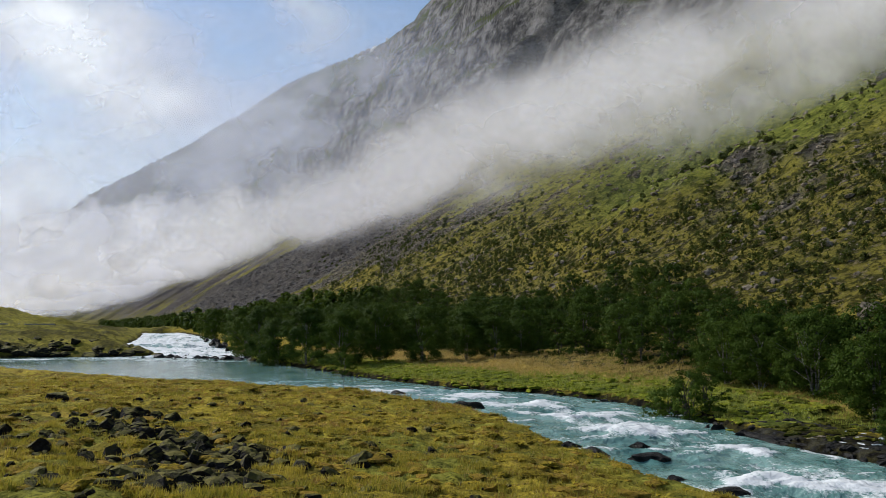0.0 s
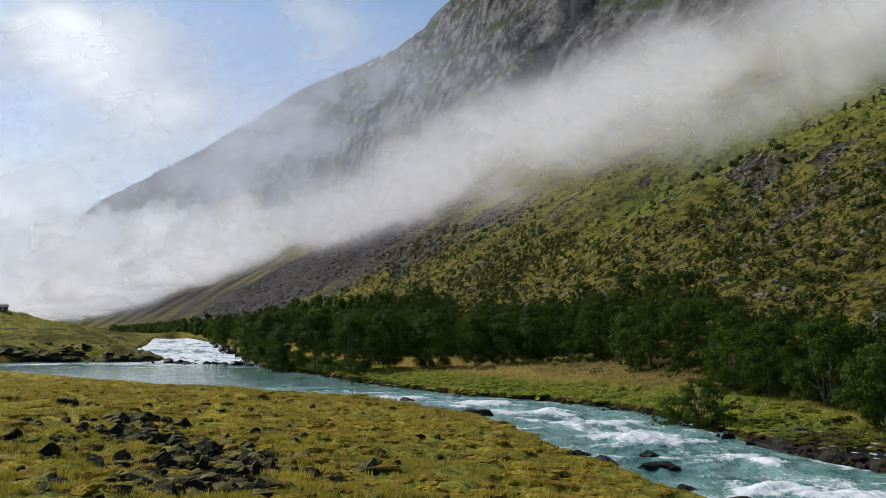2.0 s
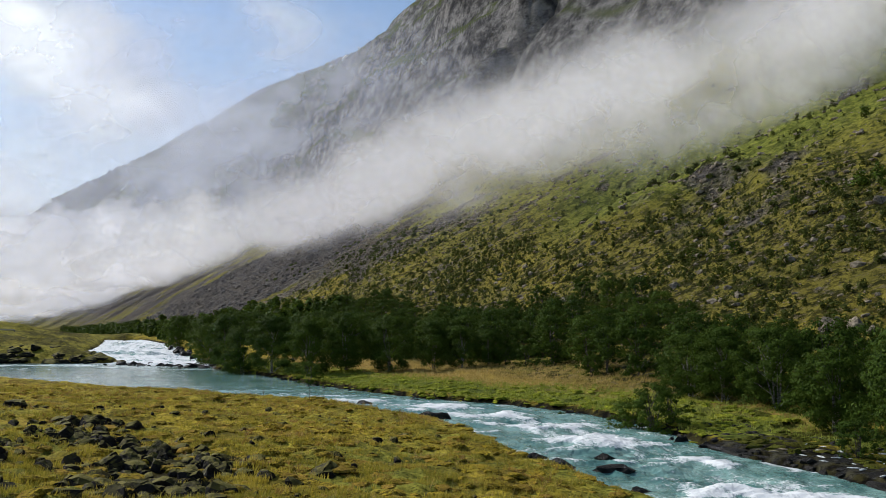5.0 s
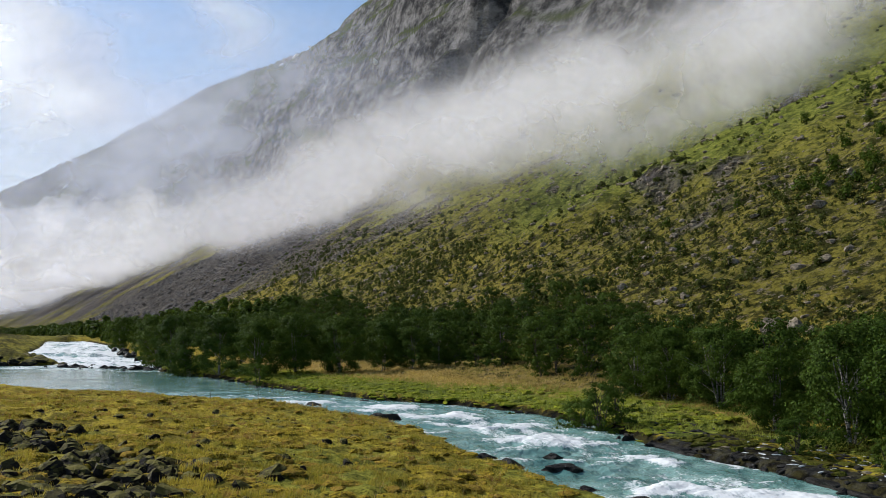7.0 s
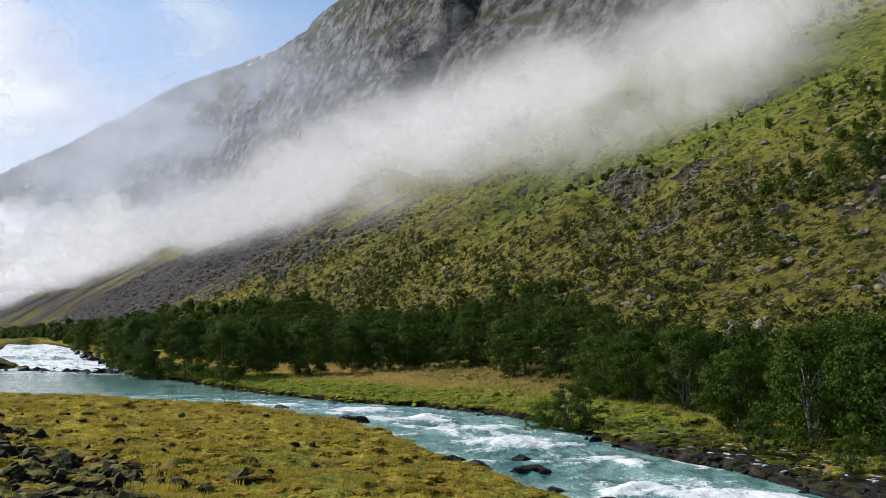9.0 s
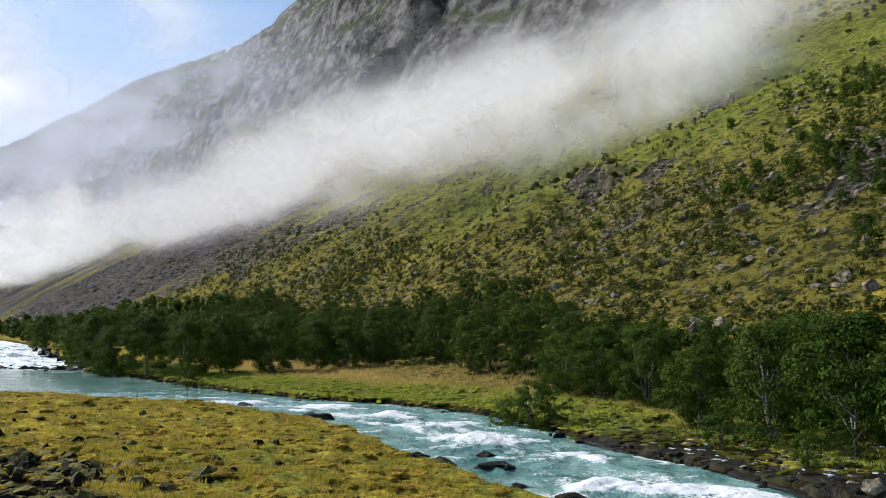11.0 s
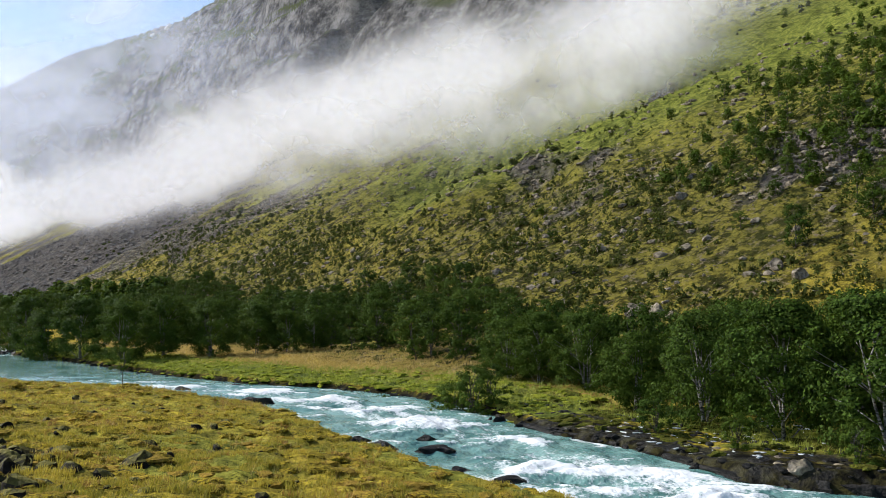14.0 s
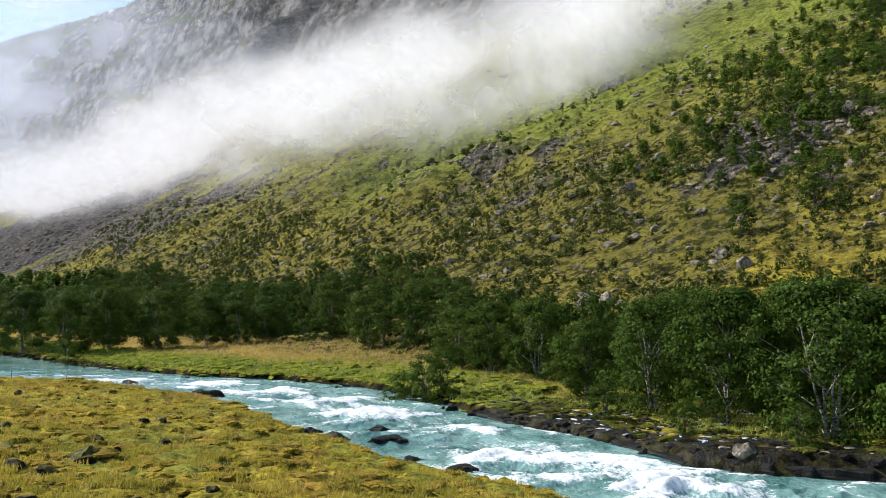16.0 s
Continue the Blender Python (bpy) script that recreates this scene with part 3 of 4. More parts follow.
def mist_bank():
    sheets = []
    for k, d in enumerate(np.concatenate([np.geomspace(105, 520, 27)[:-1], np.geomspace(520, 3200, 9)])):
        x, y, z = plane(d, -36 if d > 400 else -12, 48 if d < 500 else 36, 30, 300 + 0.02 * d, 150, 52)
        u, v = valley(x, y)
        ground = land(x.ravel(), y.ravel())[0].reshape(x.shape)
        above = z - ground
        bed = np.interp(z, [2, 154, 280, 420], [70, 324, 408, 488])                       # where the hillside stands at this height
        reach = np.interp(u, [60, 150, 400, 1000, 1500, 2300], [65, 80, 115, 205, 340, 900])
        out = (bed - v) / reach
        wob = fbm(u / 120 + 3 * v / 120, z / 40, 3, 300)
        low = np.interp(u, [80, 100, 120, 165, 250, 370, 465, 985, 1400, 2380, 3200], [76, 54, 40, 35, 42, 46, 48, 47, 44, 32, 16]) + 12 * fbm(u / 60 + v / 40, z / 50, 4, 305)
        high = np.interp(u, [80, 300, 500, 620, 700, 820, 1000, 1500, 2000, 3200], [195, 176, 168, 178, 190, 190, 186, 240, 310, 370]) + 60 * fbm(u / 90, v / 60, 4, 310)
        c = smooth(-8, 22, z - low) * (1 - smooth(-100, 25, z - high)) * smooth(-2, 5 + 0.012 * d, above)
        c *= (1 - smooth(0.3, 1.0, out + 0.35 * wob)) * smooth(68, 114, u + 24 * wob) * smooth(-1.4, -0.5, out)
        c *= np.interp(u, [80, 200, 500, 1200, 2000], [0.36, 0.41, 0.60, 1.5, 2.2])
        sheets.append((np.stack([x, y, z], -1), c))
    return slices("mist_bank", sheets, M_MIST, "low white mist bank hanging along the mountainside", "mist")


# Aerial haze put in as tinted see-through sheets that lighten slope and crags.
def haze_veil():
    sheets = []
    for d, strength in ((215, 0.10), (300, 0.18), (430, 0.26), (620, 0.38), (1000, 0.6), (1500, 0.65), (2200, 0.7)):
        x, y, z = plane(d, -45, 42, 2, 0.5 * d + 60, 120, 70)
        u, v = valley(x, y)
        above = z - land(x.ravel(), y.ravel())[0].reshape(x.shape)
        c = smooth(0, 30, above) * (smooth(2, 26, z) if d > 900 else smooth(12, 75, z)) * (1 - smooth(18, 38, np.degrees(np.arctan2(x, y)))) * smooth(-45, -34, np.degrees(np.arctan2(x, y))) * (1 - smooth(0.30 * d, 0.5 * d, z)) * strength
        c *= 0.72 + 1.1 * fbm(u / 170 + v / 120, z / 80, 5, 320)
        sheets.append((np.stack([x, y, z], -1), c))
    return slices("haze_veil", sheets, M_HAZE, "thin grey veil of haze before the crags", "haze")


def sky_clouds(blobs):
    """One far sheet of cloud; each blob: bearing, elevation, width, height in degrees, amount, turn."""
    d = 4750
    x, y, z = arc(d, -75, 75, d * math.tan(radians(0.5)), d * math.tan(radians(40)), 300, 120)
    az, el = np.degrees(np.arctan2(x, y)), np.degrees(np.arctan(z / d))
    az0, el0 = az, el
    az, el = az0 + 3.0 * fbm(az0 / 6, el0 / 4, 3, 330), el0 + 2.2 * fbm(az0 / 6, el0 / 4, 3, 340)
    clear = np.ones_like(x)
    for a, e, wide, tall, amount, turn in blobs:
        c, s = math.cos(radians(turn)), math.sin(radians(turn))
        p, q = (az - a) / wide, (el - e) / tall
        clear *= 1 - np.clip(0.97 * amount * np.exp(-0.9 * ((c * p + s * q) ** 2 + (c * q - s * p) ** 2)), 0, 0.97)
    total = 1.1 * (1 - clear)
    slices("cloud", [(np.stack([x, y, z + EYE_Z], -1), np.clip(total, 0, 1.1))], M_CLOUD, "soft white clouds drifting in a blue sky", "cloud", -1)


mist_bank()
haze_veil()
sky_clouds([(-25.5, 18.3, 4.2, 2.4, 1.05, 35), (-22.3, 16.4, 3.0, 2.6, 0.95, 0), (-18.8, 14.2, 4.4, 2.4, 0.95, 20), (-9.0, 21.8, 3.0, 3.0, 0.62, 0), (-30, 6.5, 6.0, 4.4, 1.1, 0),
            (-20, 9.0, 9.0, 3.6, 0.5, 0), (-44, 20, 7.0, 5.0, 0.9, 0), (-14, 31, 9.0, 4.0, 0.8, 0), (45, 30, 14.0, 5.0, 0.8, 0)])


# ---- trees and bushes ----
def tube(points, radii, sides=5):
    """Vertices and faces of a tapered stem through the points."""
    pts = np.asarray(points, float)
    verts, faces = [], []
    ang = np.linspace(0, 2 * np.pi, sides, endpoint=False)
    for i, (p, r) in enumerate(zip(pts, radii)):
        d = pts[min(i + 1, len(pts) - 1)] - pts[max(i - 1, 0)]
        d = d / (np.linalg.norm(d) + 1e-9)
        a = np.cross(d, (0.3, 0.9, 0.2))
        a /= np.linalg.norm(a) + 1e-9
        b = np.cross(d, a)
        verts.extend(p + r * (math.cos(t) * a + math.sin(t) * b) for t in ang)
        if i:
            for j in range(sides):
                k = (j + 1) % sides
                faces.append(((i - 1) * sides + j, (i - 1) * sides + k, i * sides + k, i * sides + j))
    return np.array(verts), np.array(faces)


def join(pieces):
    verts, faces, base = [], [], 0
    for v, f in pieces:
        verts.append(v)
        faces.append(f + base)
        base += len(v)
    return np.vstack(verts), np.vstack(faces)


def leaves(rng, centres, spread, count, size, flat=0.6, sides=4):
    """Many small four-cornered leaves round the centres."""
    c = np.repeat(centres, count, 0)
    s = np.repeat(spread, count)[:, None]
    n = len(c)
    p = rng.normal(size=(n, 3))
    p = p / np.linalg.norm(p, axis=1)[:, None] * rng.random((n, 1)) ** 0.45 * s
    p[:, 2] *= flat
    face = p / (np.linalg.norm(p, axis=1)[:, None] + 1e-9) + (0, 0, 0.55) + 0.5 * rng.normal(size=(n, 3))
    flank = (c - c.mean(0)) * (1, 1, 0.4)
    face = face + 0.7 * flank / (np.linalg.norm(flank, axis=1)[:, None] + 1e-9)
    a = np.cross(face, rng.normal(size=(n, 3)))
    a /= np.linalg.norm(a, axis=1)[:, None]
    b = np.cross(face, a)
    b /= np.linalg.norm(b, axis=1)[:, None]
    w = size * (0.6 + 0.8 * rng.random((n, 1)))
    m = c + p
    if sides == 3:
        return np.stack([m - a * w * 0.8, m + b * w * 0.9, m + a * w * 0.8], 1).reshape(-1, 3), np.arange(n * 3).reshape(n, 3)
    verts = np.stack([m - a * w, m + b * w * 0.55, m + a * w, m - b * w * 0.55], 1).reshape(-1, 3)
    return verts, np.arange(n * 4).reshape(n, 4)


def tree_meshes(seed, h, spread, clumps, per, leaf, stems, low=0.12, sides=3):
    rng = np.random.default_rng(seed)
    woods, tips = [], []
    stem_pts = []
    for i in range(stems):
        ang, lean = rng.random() * 6.28, (0.05 + 0.16 * rng.random()) * h * (stems > 1)
        t = np.linspace(0, 1, 7)
        line = np.stack([math.cos(ang) * (0.08 + lean * t ** 1.2) + 0.05 * h * 0.3 * np.sin(t * 5 + i), math.sin(ang) * (0.08 + lean * t ** 1.2) + 0.015 * h * np.sin(t * 4 + 2 * i), t * h * (0.78 + 0.14 * rng.random()) - 0.15], 1)
        woods.append(tube(line, (0.016 * h * (1 - 0.9 * t) + 0.008) * (1.1 if stems < 2 else 0.8), 6))
        stem_pts.append(line)
    q = low + (0.97 - low) * rng.random(clumps) ** 0.85
    prof = spread * h * np.clip(np.sin(np.pi * np.clip((q - low + 0.24) / (1.27 - low), 0, 1)), 0, 1) ** 0.55
    ang = rng.random(clumps) * 6.28
    lobes = 1 + 0.22 * np.sin(2 * ang + seed) + 0.16 * np.sin(3 * ang + 7 * q + seed)
    rad = prof * (0.25 + 0.75 * rng.random(clumps) ** 0.45) * lobes
    centres = np.stack([rad * np.cos(ang), rad * np.sin(ang), q * h], 1)
    for c in centres[:: max(1, clumps // 16)]:
        line = stem_pts[rng.integers(stems)]
        start = line[int(np.clip(c[2] / h * 6 - 1, 0, 5))]
        mid = (start + c) / 2 + (0, 0, 0.04 * h)
        woods.append(tube([start, mid, c], [0.006 * h, 0.004 * h, 0.0015 * h], 3))
    size = h * (0.065 + 0.085 * rng.random(clumps) ** 1.3)
    crown = leaves(rng, centres, size, per, leaf, sides=sides)
    tv, tf = join(woods)
    return mesh_of("trunk", tv, tf), mesh_of("crown", *crown, shade=False)


def make_tree(name, meshes, leaf_mat, label, category="tree", bark=M_DARK_BARK):
    root = new(name)
    part("trunk", meshes[0], bark, root)
    part("crown", meshes[1], leaf_mat, root)
    return tagged(root, label, category)


BIG = [make_tree("alder_tree", tree_meshes(11 + i, 6.6, (0.42, 0.46, 0.38, 0.44)[i], 150, 120, 0.105, (3, 4, 2, 5)[i], (0.08, 0.03, 0.10, 0.05)[i]), (M_LEAF, M_LEAF2)[i % 2],
                 "leafy dark green riverside tree with slender pale stems", bark=M_BARK) for i in range(4)]
MIDDLE = [make_tree("alder_tree", tree_meshes(31 + i, 6.0, (0.46, 0.52, 0.42, 0.48)[i], 90, 52, 0.15, 2, 0.0), (M_LEAF, M_LEAF2, M_LEAF, M_LEAF)[i],
                    "dense dark green deciduous tree at the foot of the mountain") for i in range(4)]
SLOPE = [make_tree("birch_tree", tree_meshes(51 + i, 5.0, (0.40, 0.36, 0.46)[i], 60, 46, 0.13, 1, 0.04), (M_LEAF2, M_LEAF, M_LEAF2)[i],
                   "small green mountain birch on the steep slope") for i in range(3)]
SHRUB = [make_tree("shrub", tree_meshes(61 + i, 3.0, 0.46, 70, 70, 0.075, 5, 0.02), M_LEAF2, "bushy green willow shrub at the water's edge", "shrub") for i in range(2)]
used = set()


def plant(kinds, k, x, y, size, group, z=None):
    src = kinds[k % len(kinds)]
    m = Matrix.Translation((x, y, (height(x, y) if z is None else z) - 0.05)) @ Matrix.Rotation(2.4 * k + x, 4, "Z") @ Matrix.Diagonal((size * (0.92 + 0.16 * ((k * 37) % 10) / 10), size, size, 1))
    if src.name not in used:
        used.add(src.name)
        src.matrix_world = m
        ob = src
    else:
        ob = copy_thing(src, m)
        ob.matrix_basis = m
    return tagged(ob, group=group)


def polar(az, d):
    return d * math.sin(radians(az)), d * math.cos(radians(az))


FRONT = [(47.5, 44, 7.6), (42.8, 44.5, 8.0), (36.8, 48, 7.6), (31.9, 52, 6.8), (27.4, 57, 5.4), (24.2, 66, 6.2), (21.0, 70, 6.0), (18.9, 73, 5.4), (5.4, 104, 4.6), (3.6, 104, 5.2), (1.6, 105, 6.3), (-1.4, 104, 7.0),
         (-4.4, 106, 7.6), (-7.0, 106, 7.2), (-9.4, 113, 7.6), (-11.4, 120, 7.0), (-12.5, 132, 8.2), (-13.5, 146, 7.6), (-14.0, 162, 7.4), (-15.6, 192, 7.2)]
for k, (az, d, h) in enumerate(FRONT):
    plant(BIG, k, *polar(az, d), h / 6.6, "riverside trees")
for k, (az, d, h) in enumerate([(16.4, 57.5, 3.6), (14.9, 59, 2.9), (17.6, 59, 3.0), (-6.9, 96, 3.0), (33.8, 44.5, 1.8), (28.6, 48, 2.2), (40.8, 41, 2.0), (9.8, 100, 3.0), (8.0, 101, 2.6), (12.4, 88, 2.6), (6.6, 103, 2.8), (10.4, 66.5, 1.1)]):
    plant(SHRUB, k, *polar(az, d), h / 3.0, "waterside shrubs")

rng = np.random.default_rng(7)
placed = [polar(a, d) for a, d, h in FRONT]


def scatter(n, us, vs, gap, want):
    """Random places on the valley side, no two nearer than gap."""
    out = []
    uu, vv = rng.uniform(*us, n * 12), rng.uniform(*vs, n * 12)
    keep = want(uu, vv) > rng.random(n * 12)
    for u, v in zip(uu[keep], vv[keep]):
        x, y = u * UX + v * UY, u * UY - v * UX
        if all((x - a) ** 2 + (y - b) ** 2 > gap * gap for a, b in placed[-900:]):
            placed.append((x, y))
            out.append((x, y, u, v))
            if len(out) == n:
                break
    z = land(np.array([o[0] for o in out]), np.array([o[1] for o in out]))[0]
    return [(*o, h) for o, h in zip(out, z)]


def wood_density(u, v):
    front = np.interp(u, [0, 30, 60, 90, 140, 900], [47, 49, 55, 58, 46, 40])
    back = np.interp(u, [0, 60, 120, 200, 400, 900], [62, 66, 77, 82, 76, 64])
    open_ground = np.exp(-((u - 72) / 19) ** 2 - ((v - 62) / 11) ** 2)
    return (v > front) * (1 - smooth(-6, 4, v - back + 7 * vnoise(u / 17, v / 17, 401))) * np.clip(1 - 1.15 * open_ground, 0.03, 1)


for k, (x, y, u, v, z) in enumerate(scatter(400, (5, 200), (40, 104), 3.4, wood_density)):
    plant(MIDDLE, k, x, y, (0.62 + 0.58 * rng.random()) * float(np.interp(v, [52, 62, 78], [1.0, 0.85, 0.68])), "valley wood", z)
for k, (x, y, u, v, z) in enumerate(scatter(330, (-15, 150), (80, 240), 3.2, lambda u, v: np.clip(smooth(-15, 25, 74 - u + 22 * vnoise(u / 18, v / 18, 403)) * smooth(84, 128, v + 12 * vnoise(u / 14, v / 14, 404)), 0.010, 1))):
    plant(SLOPE, k, x, y, (0.42 + 0.62 * rng.random() ** 1.4) * float(np.interp(u, [60, 100], [1.0, 0.7])), "birches on the slope", z)


def stuff_of(name, templates, places, material, label, category, lean=0.1):
    """Copies of small meshes at many places, joined into one."""
    verts, faces, base = [], [], 0
    for k, (x, y, z, s, st) in enumerate(places):
        v, f = templates[k % len(templates)]
        a = rng.random() * 6.28
        c, sn = math.cos(a) * s, math.sin(a) * s
        verts.append(np.stack([c * v[:, 0] - sn * v[:, 1] + x, sn * v[:, 0] + c * v[:, 1] + y, v[:, 2] * s * st + z], 1))
        faces.append(f + base)
        base += len(v)
    me = mesh_of(name, np.vstack(verts), np.vstack(faces), shade=False)
    return tagged(part(name, me, material), label, category, kind="stuff")


def bush_template(seed, n, leaf, tall, k=9):
    r = np.random.default_rng(seed)
    q = r.random(k)
    ang = r.random(k) * 6.28
    rad = 0.36 * (1 - q * 0.6) * r.random(k) ** 0.4
    c = np.stack([rad * np.cos(ang), rad * np.sin(ang), 0.06 + q * tall * 0.85], 1)
    return leaves(r, c, np.full(k, 0.24), n, leaf, 0.9, 3)


def on_land(xy, sizes, stretch):
    z = land(xy[:, 0], xy[:, 1])[0]
    return [(x, y, h - 0.05 * s, s, t) for (x, y), h, s, t in zip(xy, z, sizes, stretch)]


def valley_xy(u, v):
    return np.stack([u * UX + v * UY, u * UY - v * UX], 1)


def pick(n, us, vs, want):
    uu, vv = rng.uniform(*us, n * 14), rng.uniform(*vs, n * 14)
    keep = np.where(want(uu, vv) > rng.random(n * 14))[0][:n]
    return uu[keep], vv[keep]


# undergrowth in the shade of the wood's edge
uu, vv = pick(420, (8, 190), (44, 72), lambda u, v: wood_density(u, v) * (1 - smooth(0, 12, v - np.interp(u, [0, 30, 60, 90, 140, 900], [47, 49, 55, 58, 46, 40]))))
stuff_of("undergrowth", [bush_template(65 + i, 16, 0.12, 0.6) for i in range(4)], on_land(valley_xy(uu, vv), 1.2 + 1.6 * rng.random(len(uu)), rng.uniform(0.8, 1.2, len(uu))), M_LEAF, "dark green undergrowth along the wood's edge", "bushes")
# far woods along the valley foot
uu, vv = pick(1350, (195, 900), (30, 96), wood_density)
stuff_of("far_woods", [bush_template(70 + i, 16, 0.17, 1.05) for i in range(5)], on_land(valley_xy(uu, vv), rng.uniform(2.8, 5.6, len(uu)), rng.uniform(0.8, 1.2, len(uu))), M_LEAF2, "dark green distant woods along the valley foot", "woods")
def bare_of(u, v):
    """Fewer bushes where the grass grows thick."""
    xy = valley_xy(u, v)
    return 1 - 0.8 * smooth(0.45, 0.68, land(xy[:, 0], xy[:, 1])[1]["lush"])


# juniper and dwarf birch scattered over the slope
uu, vv = pick(7600, (5, 290), (70, 185), lambda u, v: bare_of(u, v) * np.clip(0.6 + 1.0 * fbm(u / 14, v / 14, 3, 411), 0.06, 1) * (1 - smooth(100, 150, v) * 0.75) * (1 - 0.5 * smooth(150, 330, u)))
stuff_of("juniper_bushes", [bush_template(80 + i, 10, 0.165, (0.8, 1.1, 0.5, 0.7)[i % 4], 5) for i in range(6)], on_land(valley_xy(uu, vv), 0.30 + 1.55 * rng.random(len(uu)) ** 3.2, rng.uniform(0.8, 1.3, len(uu))), M_BUSH, "scattered dark green juniper bushes on the slope", "bushes")
uu, vv = pick(5600, (5, 170), (72, 160), lambda u, v: np.clip(0.55 + 1.1 * fbm(u / 9, v / 9, 3, 417), 0.05, 1) * bare_of(u, v))
stuff_of("heather_tufts", [bush_template(85 + i, 7, 0.20, (0.4, 0.6, 0.9)[i % 3], 4) for i in range(5)], on_land(valley_xy(uu, vv), 0.28 + 0.75 * rng.random(len(uu)) ** 2.2, rng.uniform(0.7, 1.3, len(uu))), M_BUSH, "small dark heather and juniper tufts on the slope", "bushes")
uu, vv = pick(900, (100, 420), (110, 330), lambda u, v: smooth(0.0, 0.5, fbm(u / 45, v / 30, 3, 413)))
stuff_of("dwarf_birch", [bush_template(90 + i, 9, 0.18, 0.5) for i in range(4)], on_land(valley_xy(uu, vv), 1.0 + 1.6 * rng.random(len(uu)), rng.uniform(0.6, 1.0, len(uu))), M_BUSH, "low dark green scrub high on the slope", "bushes")
uu, vv = pick(1500, (-25, 120), (95, 240), lambda u, v: np.clip(0.55 + 0.9 * fbm(u / 16, v / 16, 3, 415), 0, 1) * smooth(-18, 22, 78 - u + 18 * vnoise(u / 20, v / 20, 416)) * smooth(96, 122, v))
stuff_of("slope_woods", [bush_template(95 + i, 20, 0.10, 0.75) for i in range(5)], on_land(valley_xy(uu, vv), 1.2 + 2.3 * rng.random(len(uu)) ** 1.6, rng.uniform(0.8, 1.2, len(uu))), M_LEAF2, "green birch scrub covering the upper slope", "bushes")


# ---- rocks ----
def rock_template(seed, subdivisions, rough=0.5, cuts=10):
    """A broken stone: a ball cut by random planes and roughened."""
    bm = bmesh.new()
    bmesh.ops.create_icosphere(bm, subdivisions=subdivisions, radius=1.0)
    r = random.Random(seed)
    planes = []
    for _ in range(cuts):
        n = Vector((r.uniform(-1, 1), r.uniform(-1, 1), r.uniform(-0.5, 1))).normalized()
        planes.append((n, r.uniform(0.34, 0.78)))
    for vert in bm.verts:
        p = vert.co.copy()
        for n, d in planes:
            over = p.dot(n) - d
            if over > 0:
                p -= n * over * 0.95
        p *= 1 + rough * 0.4 * noise.noise(p * 2.3 + Vector((seed, 0, 0))) + rough * 0.25 * noise.noise(p * 6.1)
        vert.co = p
    v = np.array([q.co[:] for q in bm.verts])
    f = np.array([[q.index for q in face.verts] for face in bm.faces])
    bm.free()
    return v, f


ROCKS = [mesh_of("rock", *rock_template(s, 3), shade=False) for s in range(8)]
for me in ROCKS:
    me.materials.append(M_ROCK)
WET = [me.copy() for me in ROCKS[:6]]
PALE = [me.copy() for me in ROCKS[:6]]
for me in WET:
    me.materials[0] = M_WET
for me in PALE:
    me.materials[0] = M_PALE


def rock(kind, k, x, y, half, flat, label, group, sink=0.3, name="rock"):
    ob = new(name, kind[k % len(kind)])
    ob.matrix_world = Matrix.Translation((x, y, height(x, y) + half * flat * (1 - 2 * sink) * 0.6)) @ Matrix.Rotation(k * 1.9, 4, "Z") @ Matrix.Diagonal((half, half * 0.8, half * flat, 1))
    return tagged(ob, label, "rock", group)


for k, (az, el, w) in enumerate(FIELD_ROCKS):
    x, y, z = towards(az, el, 6)
    half = math.hypot(x, y) * radians(w) * 0.48
    rock(ROCKS, k, x, y, half, 0.66, "dark weathered field rock with moss on top", "meadow rocks")
    for j in range(2 if az > -22 else 1):
        a, d = rng.random() * 6.28, half * (1.0 + 0.9 * rng.random())
        rock(ROCKS, k + j + 3, x + math.cos(a) * d, y + math.sin(a) * d, half * (0.35 + 0.35 * rng.random()), 0.7, "small dark broken rock in the grass", "meadow rocks")
for k, (az, el, w) in enumerate(LOW_ROCKS):
    x, y, z = towards(az, el, 6)
    rock(ROCKS, k + 2, x, y, math.hypot(x, y) * radians(w) * 0.6, 0.55, "low mossy rock half sunk in the meadow", "meadow rocks", 0.4)
small = [rock_template(100 + s, 1, 0.3, 4) for s in range(6)]
dd, aa = 8 + 46 * rng.random(420) ** 1.3, np.radians(-31 + 36 * rng.random(420) ** 1.3)
stuff_of("meadow_stones", [rock_template(120 + s, 2, 0.3, 5) for s in range(5)], on_land(np.stack([dd * np.sin(aa), dd * np.cos(aa)], 1), 0.08 + 0.26 * rng.random(420) ** 2, rng.uniform(0.6, 1.0, 420)), M_ROCK, "small dark stones strewn through the meadow", "stones")


def water_at(x, y):
    d, i = nearest(np.array([x]), np.array([y]), (LINE[:, :2] + LINE[:, 2:4]) / 2)
    return float(np.interp(i[0], np.arange(len(LINE)), LINE[:, 4]))


for k, (az, el, w) in enumerate(RIVER_ROCKS):
    x, y, z = towards(az, el, 6)
    d = math.hypot(x, y)
    for _ in range(3):
        d = (EYE_Z - water_at(*polar(az, d)) - 0.05) / math.tan(radians(-el))
    x, y = polar(az, d)
    half = d * radians(w) * 0.55
    ob = new("rock", WET[k % len(WET)])
    ob.matrix_world = Matrix.Translation((x, y, water_at(x, y))) @ Matrix.Rotation(0.25 * math.sin(k * 1.3), 4, "Z") @ Matrix.Diagonal((half * 1.1, half * 0.9, half * 0.42, 1))
    tagged(ob, "low black wet rock breaking the river's surface", "rock", "river rocks")
